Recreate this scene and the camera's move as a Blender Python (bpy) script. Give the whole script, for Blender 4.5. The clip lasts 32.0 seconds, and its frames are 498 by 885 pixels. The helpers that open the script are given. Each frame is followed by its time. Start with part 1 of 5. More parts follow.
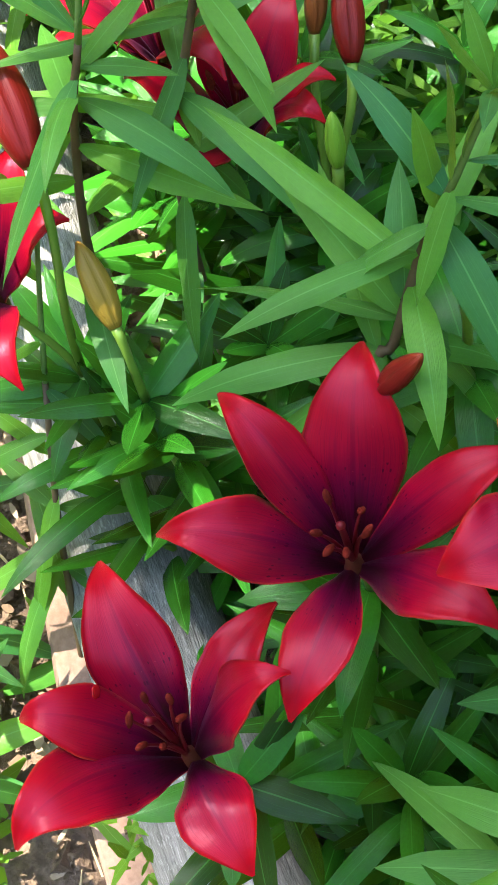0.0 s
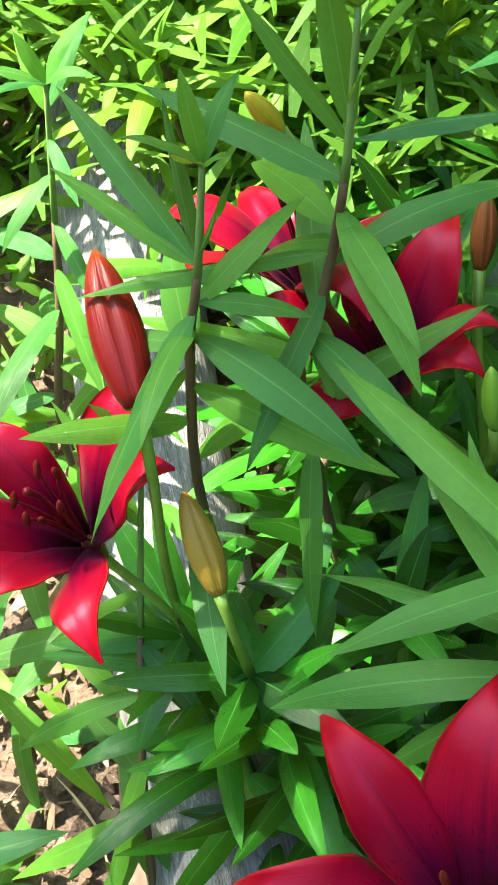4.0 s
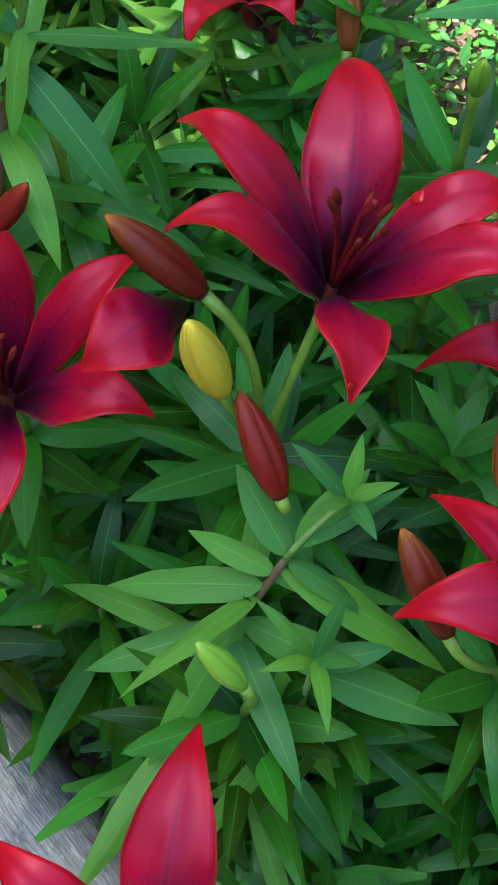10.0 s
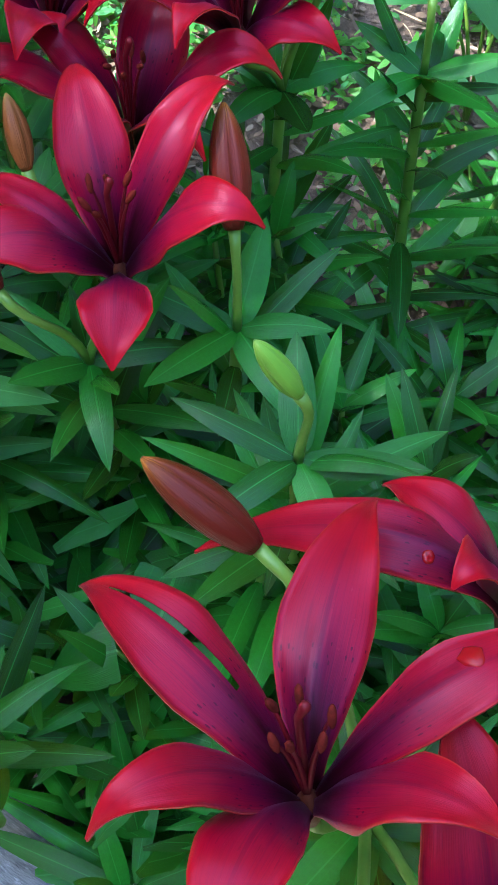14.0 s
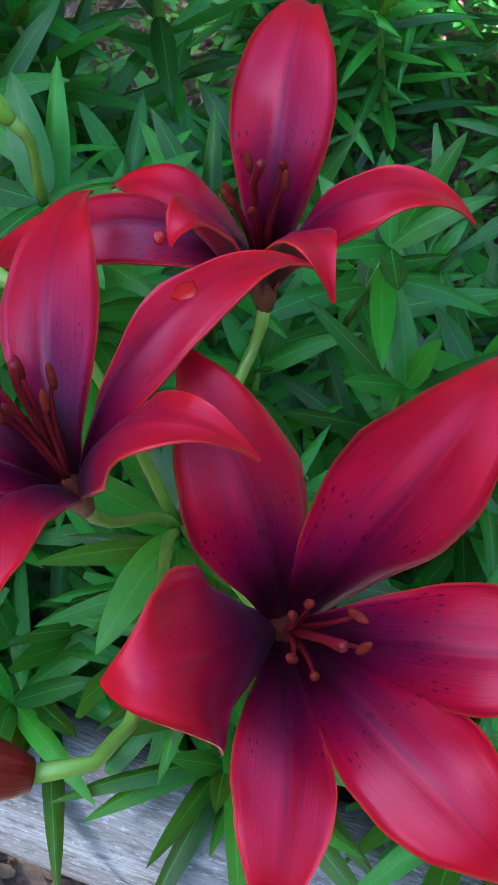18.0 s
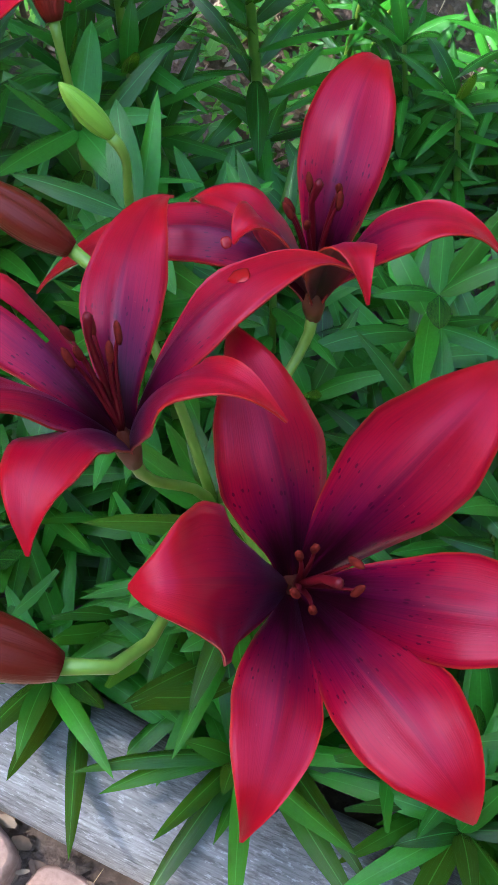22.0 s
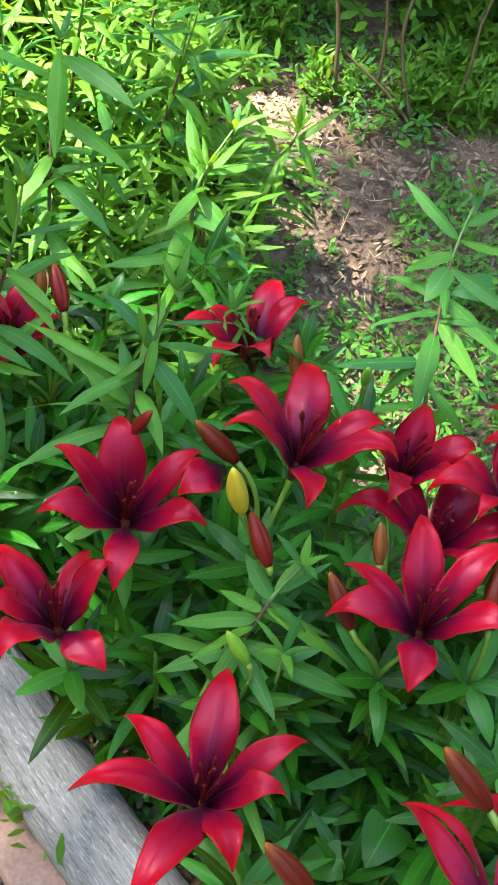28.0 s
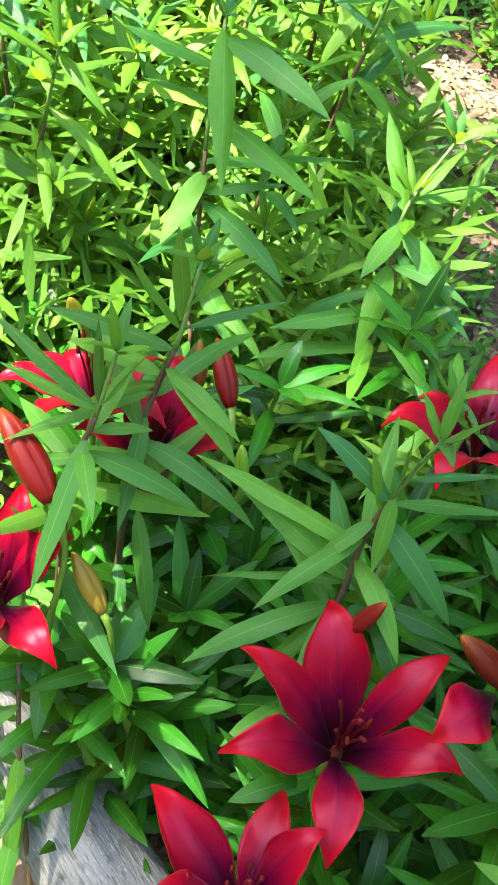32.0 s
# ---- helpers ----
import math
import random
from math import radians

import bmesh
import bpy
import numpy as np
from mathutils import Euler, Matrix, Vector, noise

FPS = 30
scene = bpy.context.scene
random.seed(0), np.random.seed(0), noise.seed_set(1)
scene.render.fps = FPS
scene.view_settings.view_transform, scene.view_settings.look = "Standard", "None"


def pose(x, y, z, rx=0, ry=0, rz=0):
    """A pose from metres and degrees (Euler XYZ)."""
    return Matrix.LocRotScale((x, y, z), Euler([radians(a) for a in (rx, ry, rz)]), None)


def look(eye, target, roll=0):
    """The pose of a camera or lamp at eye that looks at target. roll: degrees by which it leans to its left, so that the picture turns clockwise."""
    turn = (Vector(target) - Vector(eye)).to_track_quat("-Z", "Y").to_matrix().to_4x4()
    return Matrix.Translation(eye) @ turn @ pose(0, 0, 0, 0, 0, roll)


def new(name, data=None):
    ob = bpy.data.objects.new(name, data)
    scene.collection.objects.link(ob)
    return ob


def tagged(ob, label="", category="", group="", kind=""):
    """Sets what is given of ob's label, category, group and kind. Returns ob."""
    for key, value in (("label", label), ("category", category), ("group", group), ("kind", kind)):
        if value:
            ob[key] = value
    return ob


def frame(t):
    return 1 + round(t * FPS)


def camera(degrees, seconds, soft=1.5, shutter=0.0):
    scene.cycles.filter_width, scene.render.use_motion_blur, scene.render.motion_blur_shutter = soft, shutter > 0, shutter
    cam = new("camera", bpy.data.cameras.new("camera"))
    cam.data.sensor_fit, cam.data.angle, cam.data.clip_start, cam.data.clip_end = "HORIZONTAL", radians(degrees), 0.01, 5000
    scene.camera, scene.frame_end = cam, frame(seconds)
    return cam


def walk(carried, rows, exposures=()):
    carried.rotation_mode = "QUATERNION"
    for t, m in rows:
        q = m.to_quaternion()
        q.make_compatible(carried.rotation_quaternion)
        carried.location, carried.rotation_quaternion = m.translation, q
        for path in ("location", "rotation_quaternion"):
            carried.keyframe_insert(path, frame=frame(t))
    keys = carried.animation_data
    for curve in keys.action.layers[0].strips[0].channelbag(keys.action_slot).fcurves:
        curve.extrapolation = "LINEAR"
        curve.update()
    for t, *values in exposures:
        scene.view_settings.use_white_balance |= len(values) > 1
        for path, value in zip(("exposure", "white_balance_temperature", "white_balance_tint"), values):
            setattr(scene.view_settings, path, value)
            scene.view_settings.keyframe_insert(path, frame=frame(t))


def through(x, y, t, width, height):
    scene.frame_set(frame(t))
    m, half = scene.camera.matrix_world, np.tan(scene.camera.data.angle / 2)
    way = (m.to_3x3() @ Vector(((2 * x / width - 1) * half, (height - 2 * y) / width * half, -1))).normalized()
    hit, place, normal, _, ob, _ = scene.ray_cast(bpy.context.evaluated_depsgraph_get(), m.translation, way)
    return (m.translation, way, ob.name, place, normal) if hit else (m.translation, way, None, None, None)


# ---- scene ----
cam = camera(21.2, 32.0, 1.0)

# camera path: seconds, place, turn
PATH = [
    (0.0, -0.1227, -0.0695, 0.7416, 24.633, 6.861, 27.200),
    (0.5, -0.1448, -0.0658, 0.7468, 23.547, 5.967, 29.350),
    (1.0, -0.1403, -0.0576, 0.7426, 24.841, 7.107, 30.507),
    (1.5, -0.1329, -0.0357, 0.7506, 25.655, 8.335, 30.940),
    (2.0, -0.1357, -0.0259, 0.7557, 27.367, 8.536, 31.444),
    (2.5, -0.1560, -0.0078, 0.7124, 28.169, 9.400, 32.001),
    (4.5, -0.1487, -0.0041, 0.6907, 33.783, 10.423, 35.180),
    (5.0, -0.1402, -0.0072, 0.6989, 34.066, 10.045, 34.725),
    (5.5, -0.1354, -0.0137, 0.7162, 32.972, 9.513, 34.004),
    (6.0, -0.1354, -0.0220, 0.7324, 31.692, 8.719, 33.659),
    (6.5, -0.1248, -0.0350, 0.7581, 29.499, 8.082, 32.136),
    (7.0, -0.1243, -0.0485, 0.7543, 26.937, 6.863, 29.231),
    (7.5, -0.1336, -0.0729, 0.7594, 25.552, 4.476, 25.998),
    (8.0, -0.1427, -0.0852, 0.7591, 24.354, 3.142, 22.870),
    (8.5, -0.1485, -0.1074, 0.7628, 23.875, 1.214, 19.452),
    (9.0, -0.1362, -0.1119, 0.7630, 23.396, 0.724, 16.136),
    (9.5, -0.1165, -0.1145, 0.7589, 22.834, -0.634, 12.717),
    (10.0, -0.1060, -0.1270, 0.7590, 22.529, -2.763, 9.776),
    (10.5, -0.0785, -0.1406, 0.7669, 23.408, -2.115, 6.753),
    (11.0, -0.0472, -0.1515, 0.7705, 24.083, -0.698, 5.726),
    (11.5, -0.0458, -0.1753, 0.7670, 25.392, -2.494, 4.190),
    (12.0, -0.0292, -0.2111, 0.7632, 26.846, -2.741, 2.361),
    (12.5, -0.0130, -0.2368, 0.7618, 27.998, -2.676, -0.308),
    (13.0, 0.0012, -0.2540, 0.7575, 28.878, -2.405, -1.155),
    (13.5, 0.0139, -0.2726, 0.7568, 28.565, -1.561, -2.676),
    (14.0, 0.0138, -0.2946, 0.7551, 28.491, -1.584, -4.634),
    (14.5, 0.0309, -0.3109, 0.7530, 29.397, -0.792, -6.883),
    (16.5, 0.0586, -0.3099, 0.7320, 25.161, 1.567, -14.347),
    (17.0, 0.0741, -0.3209, 0.7323, 23.907, 2.033, -15.917),
    (17.5, 0.0756, -0.3329, 0.7182, 24.876, 1.869, -17.733),
    (18.0, 0.0588, -0.3551, 0.7197, 24.392, 1.787, -17.619),
    (18.5, 0.0520, -0.3945, 0.7376, 26.278, 1.325, -18.206),
    (19.0, 0.0537, -0.3960, 0.7487, 27.173, 0.565, -17.865),
    (19.5, 0.0600, -0.3870, 0.7467, 27.161, -0.418, -14.970),
    (20.0, 0.0603, -0.3913, 0.7459, 26.864, 0.353, -11.718),
    (20.5, 0.0510, -0.3908, 0.7436, 27.006, 0.572, -9.836),
    (21.0, 0.0697, -0.3968, 0.7374, 26.241, 2.729, -11.862),
    (21.5, 0.0707, -0.4070, 0.7444, 26.460, 2.672, -11.549),
    (22.0, 0.0559, -0.4088, 0.7490, 28.681, 1.569, -10.676),
    (22.5, 0.0375, -0.4048, 0.7462, 30.252, -0.045, -7.218),
    (23.0, 0.0609, -0.4213, 0.7587, 30.994, 0.619, -2.942),
    (23.5, 0.1039, -0.4635, 0.7770, 34.018, 3.044, 1.818),
    (24.0, 0.1431, -0.5184, 0.8450, 36.346, 4.657, 4.539),
    (24.5, 0.2165, -0.7098, 1.0788, 38.593, 6.970, 6.372),
    (26.5, 0.0240, -0.6278, 1.1410, 39.164, -6.624, 10.685),
    (27.0, -0.0340, -0.5791, 1.1265, 39.538, -7.688, 10.201),
    (27.5, -0.0851, -0.5324, 1.1088, 39.797, -7.207, 9.028),
    (28.0, -0.1315, -0.4847, 1.0632, 40.082, -7.787, 9.146),
    (28.5, -0.1556, -0.4567, 1.0389, 40.233, -8.235, 10.283),
    (29.0, -0.1668, -0.4009, 1.0018, 40.356, -7.366, 10.781),
    (29.5, -0.1988, -0.3489, 0.9847, 40.237, -7.084, 11.007),
    (30.0, -0.2306, -0.2974, 0.9784, 39.180, -7.517, 11.639),
    (30.5, -0.2461, -0.2599, 0.9481, 37.897, -7.409, 11.914),
    (31.0, -0.2621, -0.2489, 0.9436, 37.086, -7.973, 11.726),
    (31.5, -0.2712, -0.2318, 0.9272, 36.577, -7.839, 11.735),
    (32.0, -0.2725, -0.2136, 0.9180, 35.531, -7.664, 11.329),
]
walk(cam, [(t, pose(x, y, z, rx, ry, rz)) for t, x, y, z, rx, ry, rz in PATH],
     exposures=[(0.0, 3.17, 7000, 7), (5.0, 3.04, 7100, 6), (9.0, 2.94, 6900, 6), (11.0, 2.96, 5700, 5), (12.0, 3.01, 5500, 7), (17.0, 3.08, 5500, 10), (19.5, 3.04, 5700, 12), (23.0, 3.12, 6150, 13), (24.5, 3.06, 6450, 11), (28.0, 3.12, 7000, 7), (32.0, 3.25, 7200, 9)])

# ---------------------------------------------------------------- light
SUN_DIR = Vector((-0.50, 0.04, 0.86)).normalized()      # towards the sun
world = bpy.data.worlds.new("sky")
scene.world = world
world.use_nodes = True
wn = world.node_tree.nodes
sky = wn.new("ShaderNodeTexSky")
sky.sky_type = "NISHITA"
sky.sun_disc = False
sky.sun_elevation = math.asin(SUN_DIR.z)
sky.sun_rotation = math.atan2(SUN_DIR.x, SUN_DIR.y)
wn["Background"].inputs["Strength"].default_value = 0.15
world.node_tree.links.new(sky.outputs["Color"], wn["Background"].inputs["Color"])
sun = new("sun", bpy.data.lights.new("sun", "SUN"))
sun.data.energy = 4.1
sun.data.angle = radians(0.53)
sun.data.color = (1.0, 0.94, 0.84)
sun.matrix_world = look(SUN_DIR * 20, (0, 0, 0))

# ---------------------------------------------------------------- materials
def mat(name, rough=0.5):
    m = bpy.data.materials.new(name)
    m.use_nodes = True
    b = m.node_tree.nodes["Principled BSDF"]
    b.inputs["Roughness"].default_value = rough
    return m, m.node_tree, b


def node(nt, kind, **kw):
    n = nt.nodes.new(kind)
    for k, v in kw.items():
        if k in n.inputs:
            n.inputs[k].default_value = v
    return n


def ramp(nt, fac, stops):
    r = nt.nodes.new("ShaderNodeValToRGB")
    els = r.color_ramp.elements
    while len(els) < len(stops):
        els.new(0.5)
    for e, (p, c) in zip(els, stops):
        e.position, e.color = p, (*c, 1)
    nt.links.new(fac, r.inputs["Fac"])
    return r.outputs["Color"]


def mix(nt, fac, a, b, how="MIX"):
    m = nt.nodes.new("ShaderNodeMix")
    m.data_type, m.blend_type = "RGBA", how
    for sock, v in ((m.inputs["Factor"], fac), (m.inputs["A"], a), (m.inputs["B"], b)):
        if hasattr(v, "is_linked"):
            nt.links.new(v, sock)
        else:
            sock.default_value = (*v, 1) if isinstance(v, tuple) else v
    return m.outputs["Result"]


def math_node(nt, op, a, b=0.0, c=0.0):
    m = nt.nodes.new("ShaderNodeMath")
    m.operation = op
    for sock, v in zip(m.inputs, (a, b, c)):
        if hasattr(v, "is_linked"):
            nt.links.new(v, sock)
        else:
            sock.default_value = v
    return m.outputs[0]


def noise_tex(nt, vec, scale, detail=3.0, rough=0.55):
    n = node(nt, "ShaderNodeTexNoise", Scale=scale, Detail=detail, Roughness=rough)
    if vec is not None:
        nt.links.new(vec, n.inputs["Vector"])
    return n.outputs["Fac"]


def bump(nt, bsdf, height, strength, dist=0.001):
    b = node(nt, "ShaderNodeBump", Strength=strength, Distance=dist)
    nt.links.new(height, b.inputs["Height"])
    nt.links.new(b.outputs["Normal"], bsdf.inputs["Normal"])


def stretched(nt, out, sx, sy, sz):
    m = node(nt, "ShaderNodeMapping")
    m.inputs["Scale"].default_value = (sx, sy, sz)
    nt.links.new(out, m.inputs["Vector"])
    return m.outputs["Vector"]


def leaf_material(name, low, high, rib, rough, through=0.35, gloss=0.26):
    """Leaf: veins from the uv (u along, v across), hue by the leaf's own random number, light passing through."""
    m, nt, b = mat(name, rough)
    b.inputs["Specular IOR Level"].default_value = gloss
    uv = nt.nodes.new("ShaderNodeUVMap").outputs["UV"]
    sep = nt.nodes.new("ShaderNodeSeparateXYZ")
    nt.links.new(uv, sep.inputs[0])
    rnd = nt.nodes.new("ShaderNodeObjectInfo").outputs["Random"]
    isl = nt.nodes.new("ShaderNodeNewGeometry").outputs["Random Per Island"]
    both = math_node(nt, "FRACT", math_node(nt, "ADD", rnd, isl))
    col = mix(nt, both, low, high)
    geo = nt.nodes.new("ShaderNodeTexCoord").outputs["Object"]
    blot = noise_tex(nt, geo, 35.0, 3.0)
    col = mix(nt, math_node(nt, "MULTIPLY", blot, 0.45), col, tuple(v * 0.62 for v in low))
    across = math_node(nt, "ABSOLUTE", math_node(nt, "SUBTRACT", sep.outputs["Y"], 0.5))
    midrib = math_node(nt, "LESS_THAN", across, 0.022)
    col = mix(nt, math_node(nt, "MULTIPLY", midrib, 0.55), col, rib)
    veins = noise_tex(nt, stretched(nt, uv, 3.0, 42.0, 1.0), 1.0, 2.0)
    col = mix(nt, math_node(nt, "MULTIPLY", math_node(nt, "GREATER_THAN", veins, 0.58), 0.13), col, rib)
    nt.links.new(col, b.inputs["Base Color"])
    bump(nt, b, veins, 0.5, 0.0006)
    thin = node(nt, "ShaderNodeBsdfTranslucent")
    tint = mix(nt, 0.55, col, (0.38, 0.50, 0.02))
    nt.links.new(tint, thin.inputs["Color"])
    both_s = node(nt, "ShaderNodeMixShader", Fac=through)
    out = nt.nodes["Material Output"]
    nt.links.new(b.outputs[0], both_s.inputs[1])
    nt.links.new(thin.outputs[0], both_s.inputs[2])
    nt.links.new(both_s.outputs[0], out.inputs["Surface"])
    return m


M_LILY_LEAF = leaf_material("lily_leaf", (0.004, 0.034, 0.005), (0.036, 0.245, 0.018), (0.07, 0.31, 0.04), 0.22, 0.22, 0.34)
M_GOLD_LEAF = leaf_material("willowy_leaf", (0.022, 0.150, 0.045), (0.120, 0.350, 0.030), (0.17, 0.42, 0.10), 0.34, 0.38)
# yellower than the willowy leaf: sunlight is put into this colour
M_WEED_LEAF = leaf_material("weed_leaf", (0.055, 0.180, 0.016), (0.140, 0.345, 0.032), (0.18, 0.36, 0.07), 0.36, 0.38)
M_IVY_LEAF = leaf_material("creeper_leaf", (0.025, 0.110, 0.030), (0.060, 0.200, 0.045), (0.10, 0.22, 0.07), 0.4, 0.25)


def petal_material():
    m, nt, b = mat("lily_petal", 0.31)
    uv = nt.nodes.new("ShaderNodeUVMap").outputs["UV"]
    sep = nt.nodes.new("ShaderNodeSeparateXYZ")
    nt.links.new(uv, sep.inputs[0])
    u = sep.outputs["X"]
    across = math_node(nt, "MULTIPLY", math_node(nt, "ABSOLUTE", math_node(nt, "SUBTRACT", sep.outputs["Y"], 0.5)), 2.0)
    fibre = noise_tex(nt, stretched(nt, uv, 1.6, 26.0, 1.0), 1.0, 4.0, 0.6)
    cloud = noise_tex(nt, nt.nodes.new("ShaderNodeTexCoord").outputs["Object"], 70.0, 3.0)
    # the dark heart: strongest along the midrib in the lower half
    pos = math_node(nt, "ADD", u, math_node(nt, "MULTIPLY", math_node(nt, "MULTIPLY", across, across), 0.26))
    pos = math_node(nt, "ADD", pos, math_node(nt, "MULTIPLY", math_node(nt, "SUBTRACT", fibre, 0.5), 0.42))
    pos = math_node(nt, "ADD", pos, math_node(nt, "MULTIPLY", math_node(nt, "SUBTRACT", cloud, 0.5), 0.12))
    # purple in the middle stops is partly sky sheen put into the colour
    col = ramp(nt, pos, [(0.03, (0.075, 0.004, 0.004)), (0.08, (0.006, 0.0005, 0.0008)), (0.22, (0.014, 0.0004, 0.0018)),
                         (0.36, (0.095, 0.0010, 0.020)), (0.56, (0.270, 0.0016, 0.019)), (1.0, (0.385, 0.0018, 0.009))])
    vein = math_node(nt, "MULTIPLY", math_node(nt, "GREATER_THAN", fibre, 0.60), math_node(nt, "LESS_THAN", u, 0.62))
    col = mix(nt, math_node(nt, "MULTIPLY", vein, 0.35), col, (0.035, 0.0008, 0.014))
    fine = noise_tex(nt, stretched(nt, uv, 2.2, 75.0, 1.0), 1.0, 3.0, 0.6)
    streak = math_node(nt, "MULTIPLY", math_node(nt, "GREATER_THAN", fine, 0.54), math_node(nt, "SUBTRACT", 1.0, u))
    col = mix(nt, math_node(nt, "MULTIPLY", streak, 0.42), col, (0.045, 0.0008, 0.016))
    crease = math_node(nt, "LESS_THAN", across, 0.045)
    col = mix(nt, math_node(nt, "MULTIPLY", math_node(nt, "MULTIPLY", crease, math_node(nt, "SUBTRACT", 1.0, u)), 0.8), col, (0.040, 0.0, 0.014))
    spots = node(nt, "ShaderNodeTexVoronoi", Scale=1.0)
    nt.links.new(stretched(nt, uv, 22.0, 19.0, 1.0), spots.inputs["Vector"])
    near = math_node(nt, "MULTIPLY", math_node(nt, "LESS_THAN", u, 0.45), math_node(nt, "LESS_THAN", spots.outputs["Distance"], 0.21))
    col = mix(nt, math_node(nt, "MULTIPLY", near, 0.75), col, (0.010, 0.0, 0.005))
    flecks = math_node(nt, "GREATER_THAN", noise_tex(nt, stretched(nt, uv, 9.0, 7.0, 1.0), 3.0, 2.0), 0.755)
    col = mix(nt, math_node(nt, "MULTIPLY", flecks, 0.45), col, (0.42, 0.06, 0.06))
    rim = math_node(nt, "GREATER_THAN", across, 0.965)
    col = mix(nt, math_node(nt, "MULTIPLY", rim, 0.6), col, (0.42, 0.035, 0.014))
    nt.links.new(col, b.inputs["Base Color"])
    b.inputs["Specular IOR Level"].default_value = 0.31
    b.inputs["Specular Tint"].default_value = (0.90, 0.50, 0.78, 1)
    b.inputs["Sheen Weight"].default_value = 0.05
    b.inputs["Sheen Roughness"].default_value = 0.35
    b.inputs["Sheen Tint"].default_value = (0.85, 0.40, 0.80, 1)
    bump(nt, b, math_node(nt, "ADD", fibre, math_node(nt, "MULTIPLY", fine, 0.6)), 0.20, 0.0005)
    thin = node(nt, "ShaderNodeBsdfTranslucent")
    nt.links.new(mix(nt, 0.6, col, (0.42, 0.004, 0.006)), thin.inputs["Color"])
    ms = node(nt, "ShaderNodeMixShader", Fac=0.16)
    nt.links.new(b.outputs[0], ms.inputs[1])
    nt.links.new(thin.outputs[0], ms.inputs[2])
    nt.links.new(ms.outputs[0], nt.nodes["Material Output"].inputs["Surface"])
    return m


M_PETAL = petal_material()


def plain(name, low, high, rough, scale=60.0, bumpy=0.2, dist=0.001, stretch=(1, 1, 1), gloss=0.4):
    m, nt, b = mat(name, rough)
    b.inputs["Specular IOR Level"].default_value = gloss
    co = stretched(nt, nt.nodes.new("ShaderNodeTexCoord").outputs["Object"], *stretch)
    f = noise_tex(nt, co, scale, 5.0, 0.6)
    g = noise_tex(nt, co, scale * 0.13, 3.0)
    s = math_node(nt, "ADD", math_node(nt, "MULTIPLY", f, 0.6), math_node(nt, "MULTIPLY", g, 0.4))
    nt.links.new(ramp(nt, s, [(0.32, low), (0.68, high)]), b.inputs["Base Color"])
    bump(nt, b, f, bumpy, dist)
    return m


M_STAMEN = plain("filament", (0.070, 0.002, 0.006), (0.15, 0.004, 0.010), 0.45, gloss=0.2)
M_ANTHER = plain("anther", (0.055, 0.005, 0.004), (0.150, 0.014, 0.008), 0.9, 500, gloss=0.08)
M_NECTAR = plain("throat", (0.055, 0.010, 0.005), (0.11, 0.022, 0.008), 0.5)
M_STEM = plain("lily_stem", (0.08, 0.18, 0.02), (0.19, 0.31, 0.04), 0.42)
M_CANE = plain("cane", (0.085, 0.045, 0.028), (0.14, 0.10, 0.045), 0.6)
M_CANE_TOP = plain("young_cane", (0.10, 0.20, 0.05), (0.17, 0.30, 0.07), 0.55)


def bud_material(name, base, tip):
    m, nt, b = mat(name, 0.36)
    b.inputs["Specular IOR Level"].default_value = 0.2
    uv = nt.nodes.new("ShaderNodeUVMap").outputs["UV"]
    sep = nt.nodes.new("ShaderNodeSeparateXYZ")
    nt.links.new(uv, sep.inputs[0])
    fibre = noise_tex(nt, stretched(nt, uv, 2.5, 40.0, 1.0), 1.0, 3.0)
    pos = math_node(nt, "ADD", sep.outputs["X"], math_node(nt, "MULTIPLY", math_node(nt, "SUBTRACT", fibre, 0.5), 0.5))
    col = ramp(nt, pos, [(0.1, base), (0.74, tuple(0.95 * a + 0.05 * c for a, c in zip(base, tip))), (0.96, tuple(0.7 * a + 0.3 * c for a, c in zip(base, tip))), (1.0, tip)])
    nt.links.new(col, b.inputs["Base Color"])
    bump(nt, b, fibre, 0.4, 0.0008)
    return m


BUD_MATS = {
    "red": bud_material("red_bud", (0.14, 0.006, 0.005), (0.34, 0.06, 0.014)),
    "brown": bud_material("maroon_bud", (0.092, 0.0065, 0.004), (0.36, 0.12, 0.015)),
    "orange": bud_material("orange_bud", (0.20, 0.055, 0.014), (0.20, 0.15, 0.03)),
    "olive": bud_material("olive_bud", (0.26, 0.17, 0.025), (0.30, 0.11, 0.02)),
    "yellow": bud_material("yellow_bud", (0.46, 0.36, 0.03), (0.58, 0.46, 0.05)),
    "green": bud_material("green_bud", (0.15, 0.32, 0.03), (0.28, 0.42, 0.06)),
}


# ---------------------------------------------------------------- ground shape
def log_y(x):
    """The line of the log in plan."""
    return -0.226 - 0.742 * x + 0.34 * x * x


def ground_z(x, y):
    """Slopes up to the path; banked up along the log."""
    over = min(40.0, max(-40.0, (y - log_y(max(-0.6, min(0.55, x))) - 0.20) / 0.06))
    return 0.149 * y - 0.014 * x + 0.10 / (1 + math.exp(over))


# ---------------------------------------------------------------- building helpers
def part(name, bm, material, parent, label=""):
    """Links a bmesh as one mesh object under a thing or a part."""
    me = bpy.data.meshes.new(name)
    bm.to_mesh(me)
    bm.free()
    for p in me.polygons:
        p.use_smooth = True
    me.materials.append(material)
    ob = new(name, me)
    if parent is not None:
        ob.parent = parent
    if label:
        tagged(ob, label)
    return ob


def placed(name, me, parent, m):
    ob = new(name, me)
    ob.parent = parent
    ob.matrix_basis = m
    return ob


def thing(name, at, label, category, group=""):
    ob = new(name)
    ob.empty_display_size = 0.02
    ob.location = at
    return tagged(ob, label, category, group)


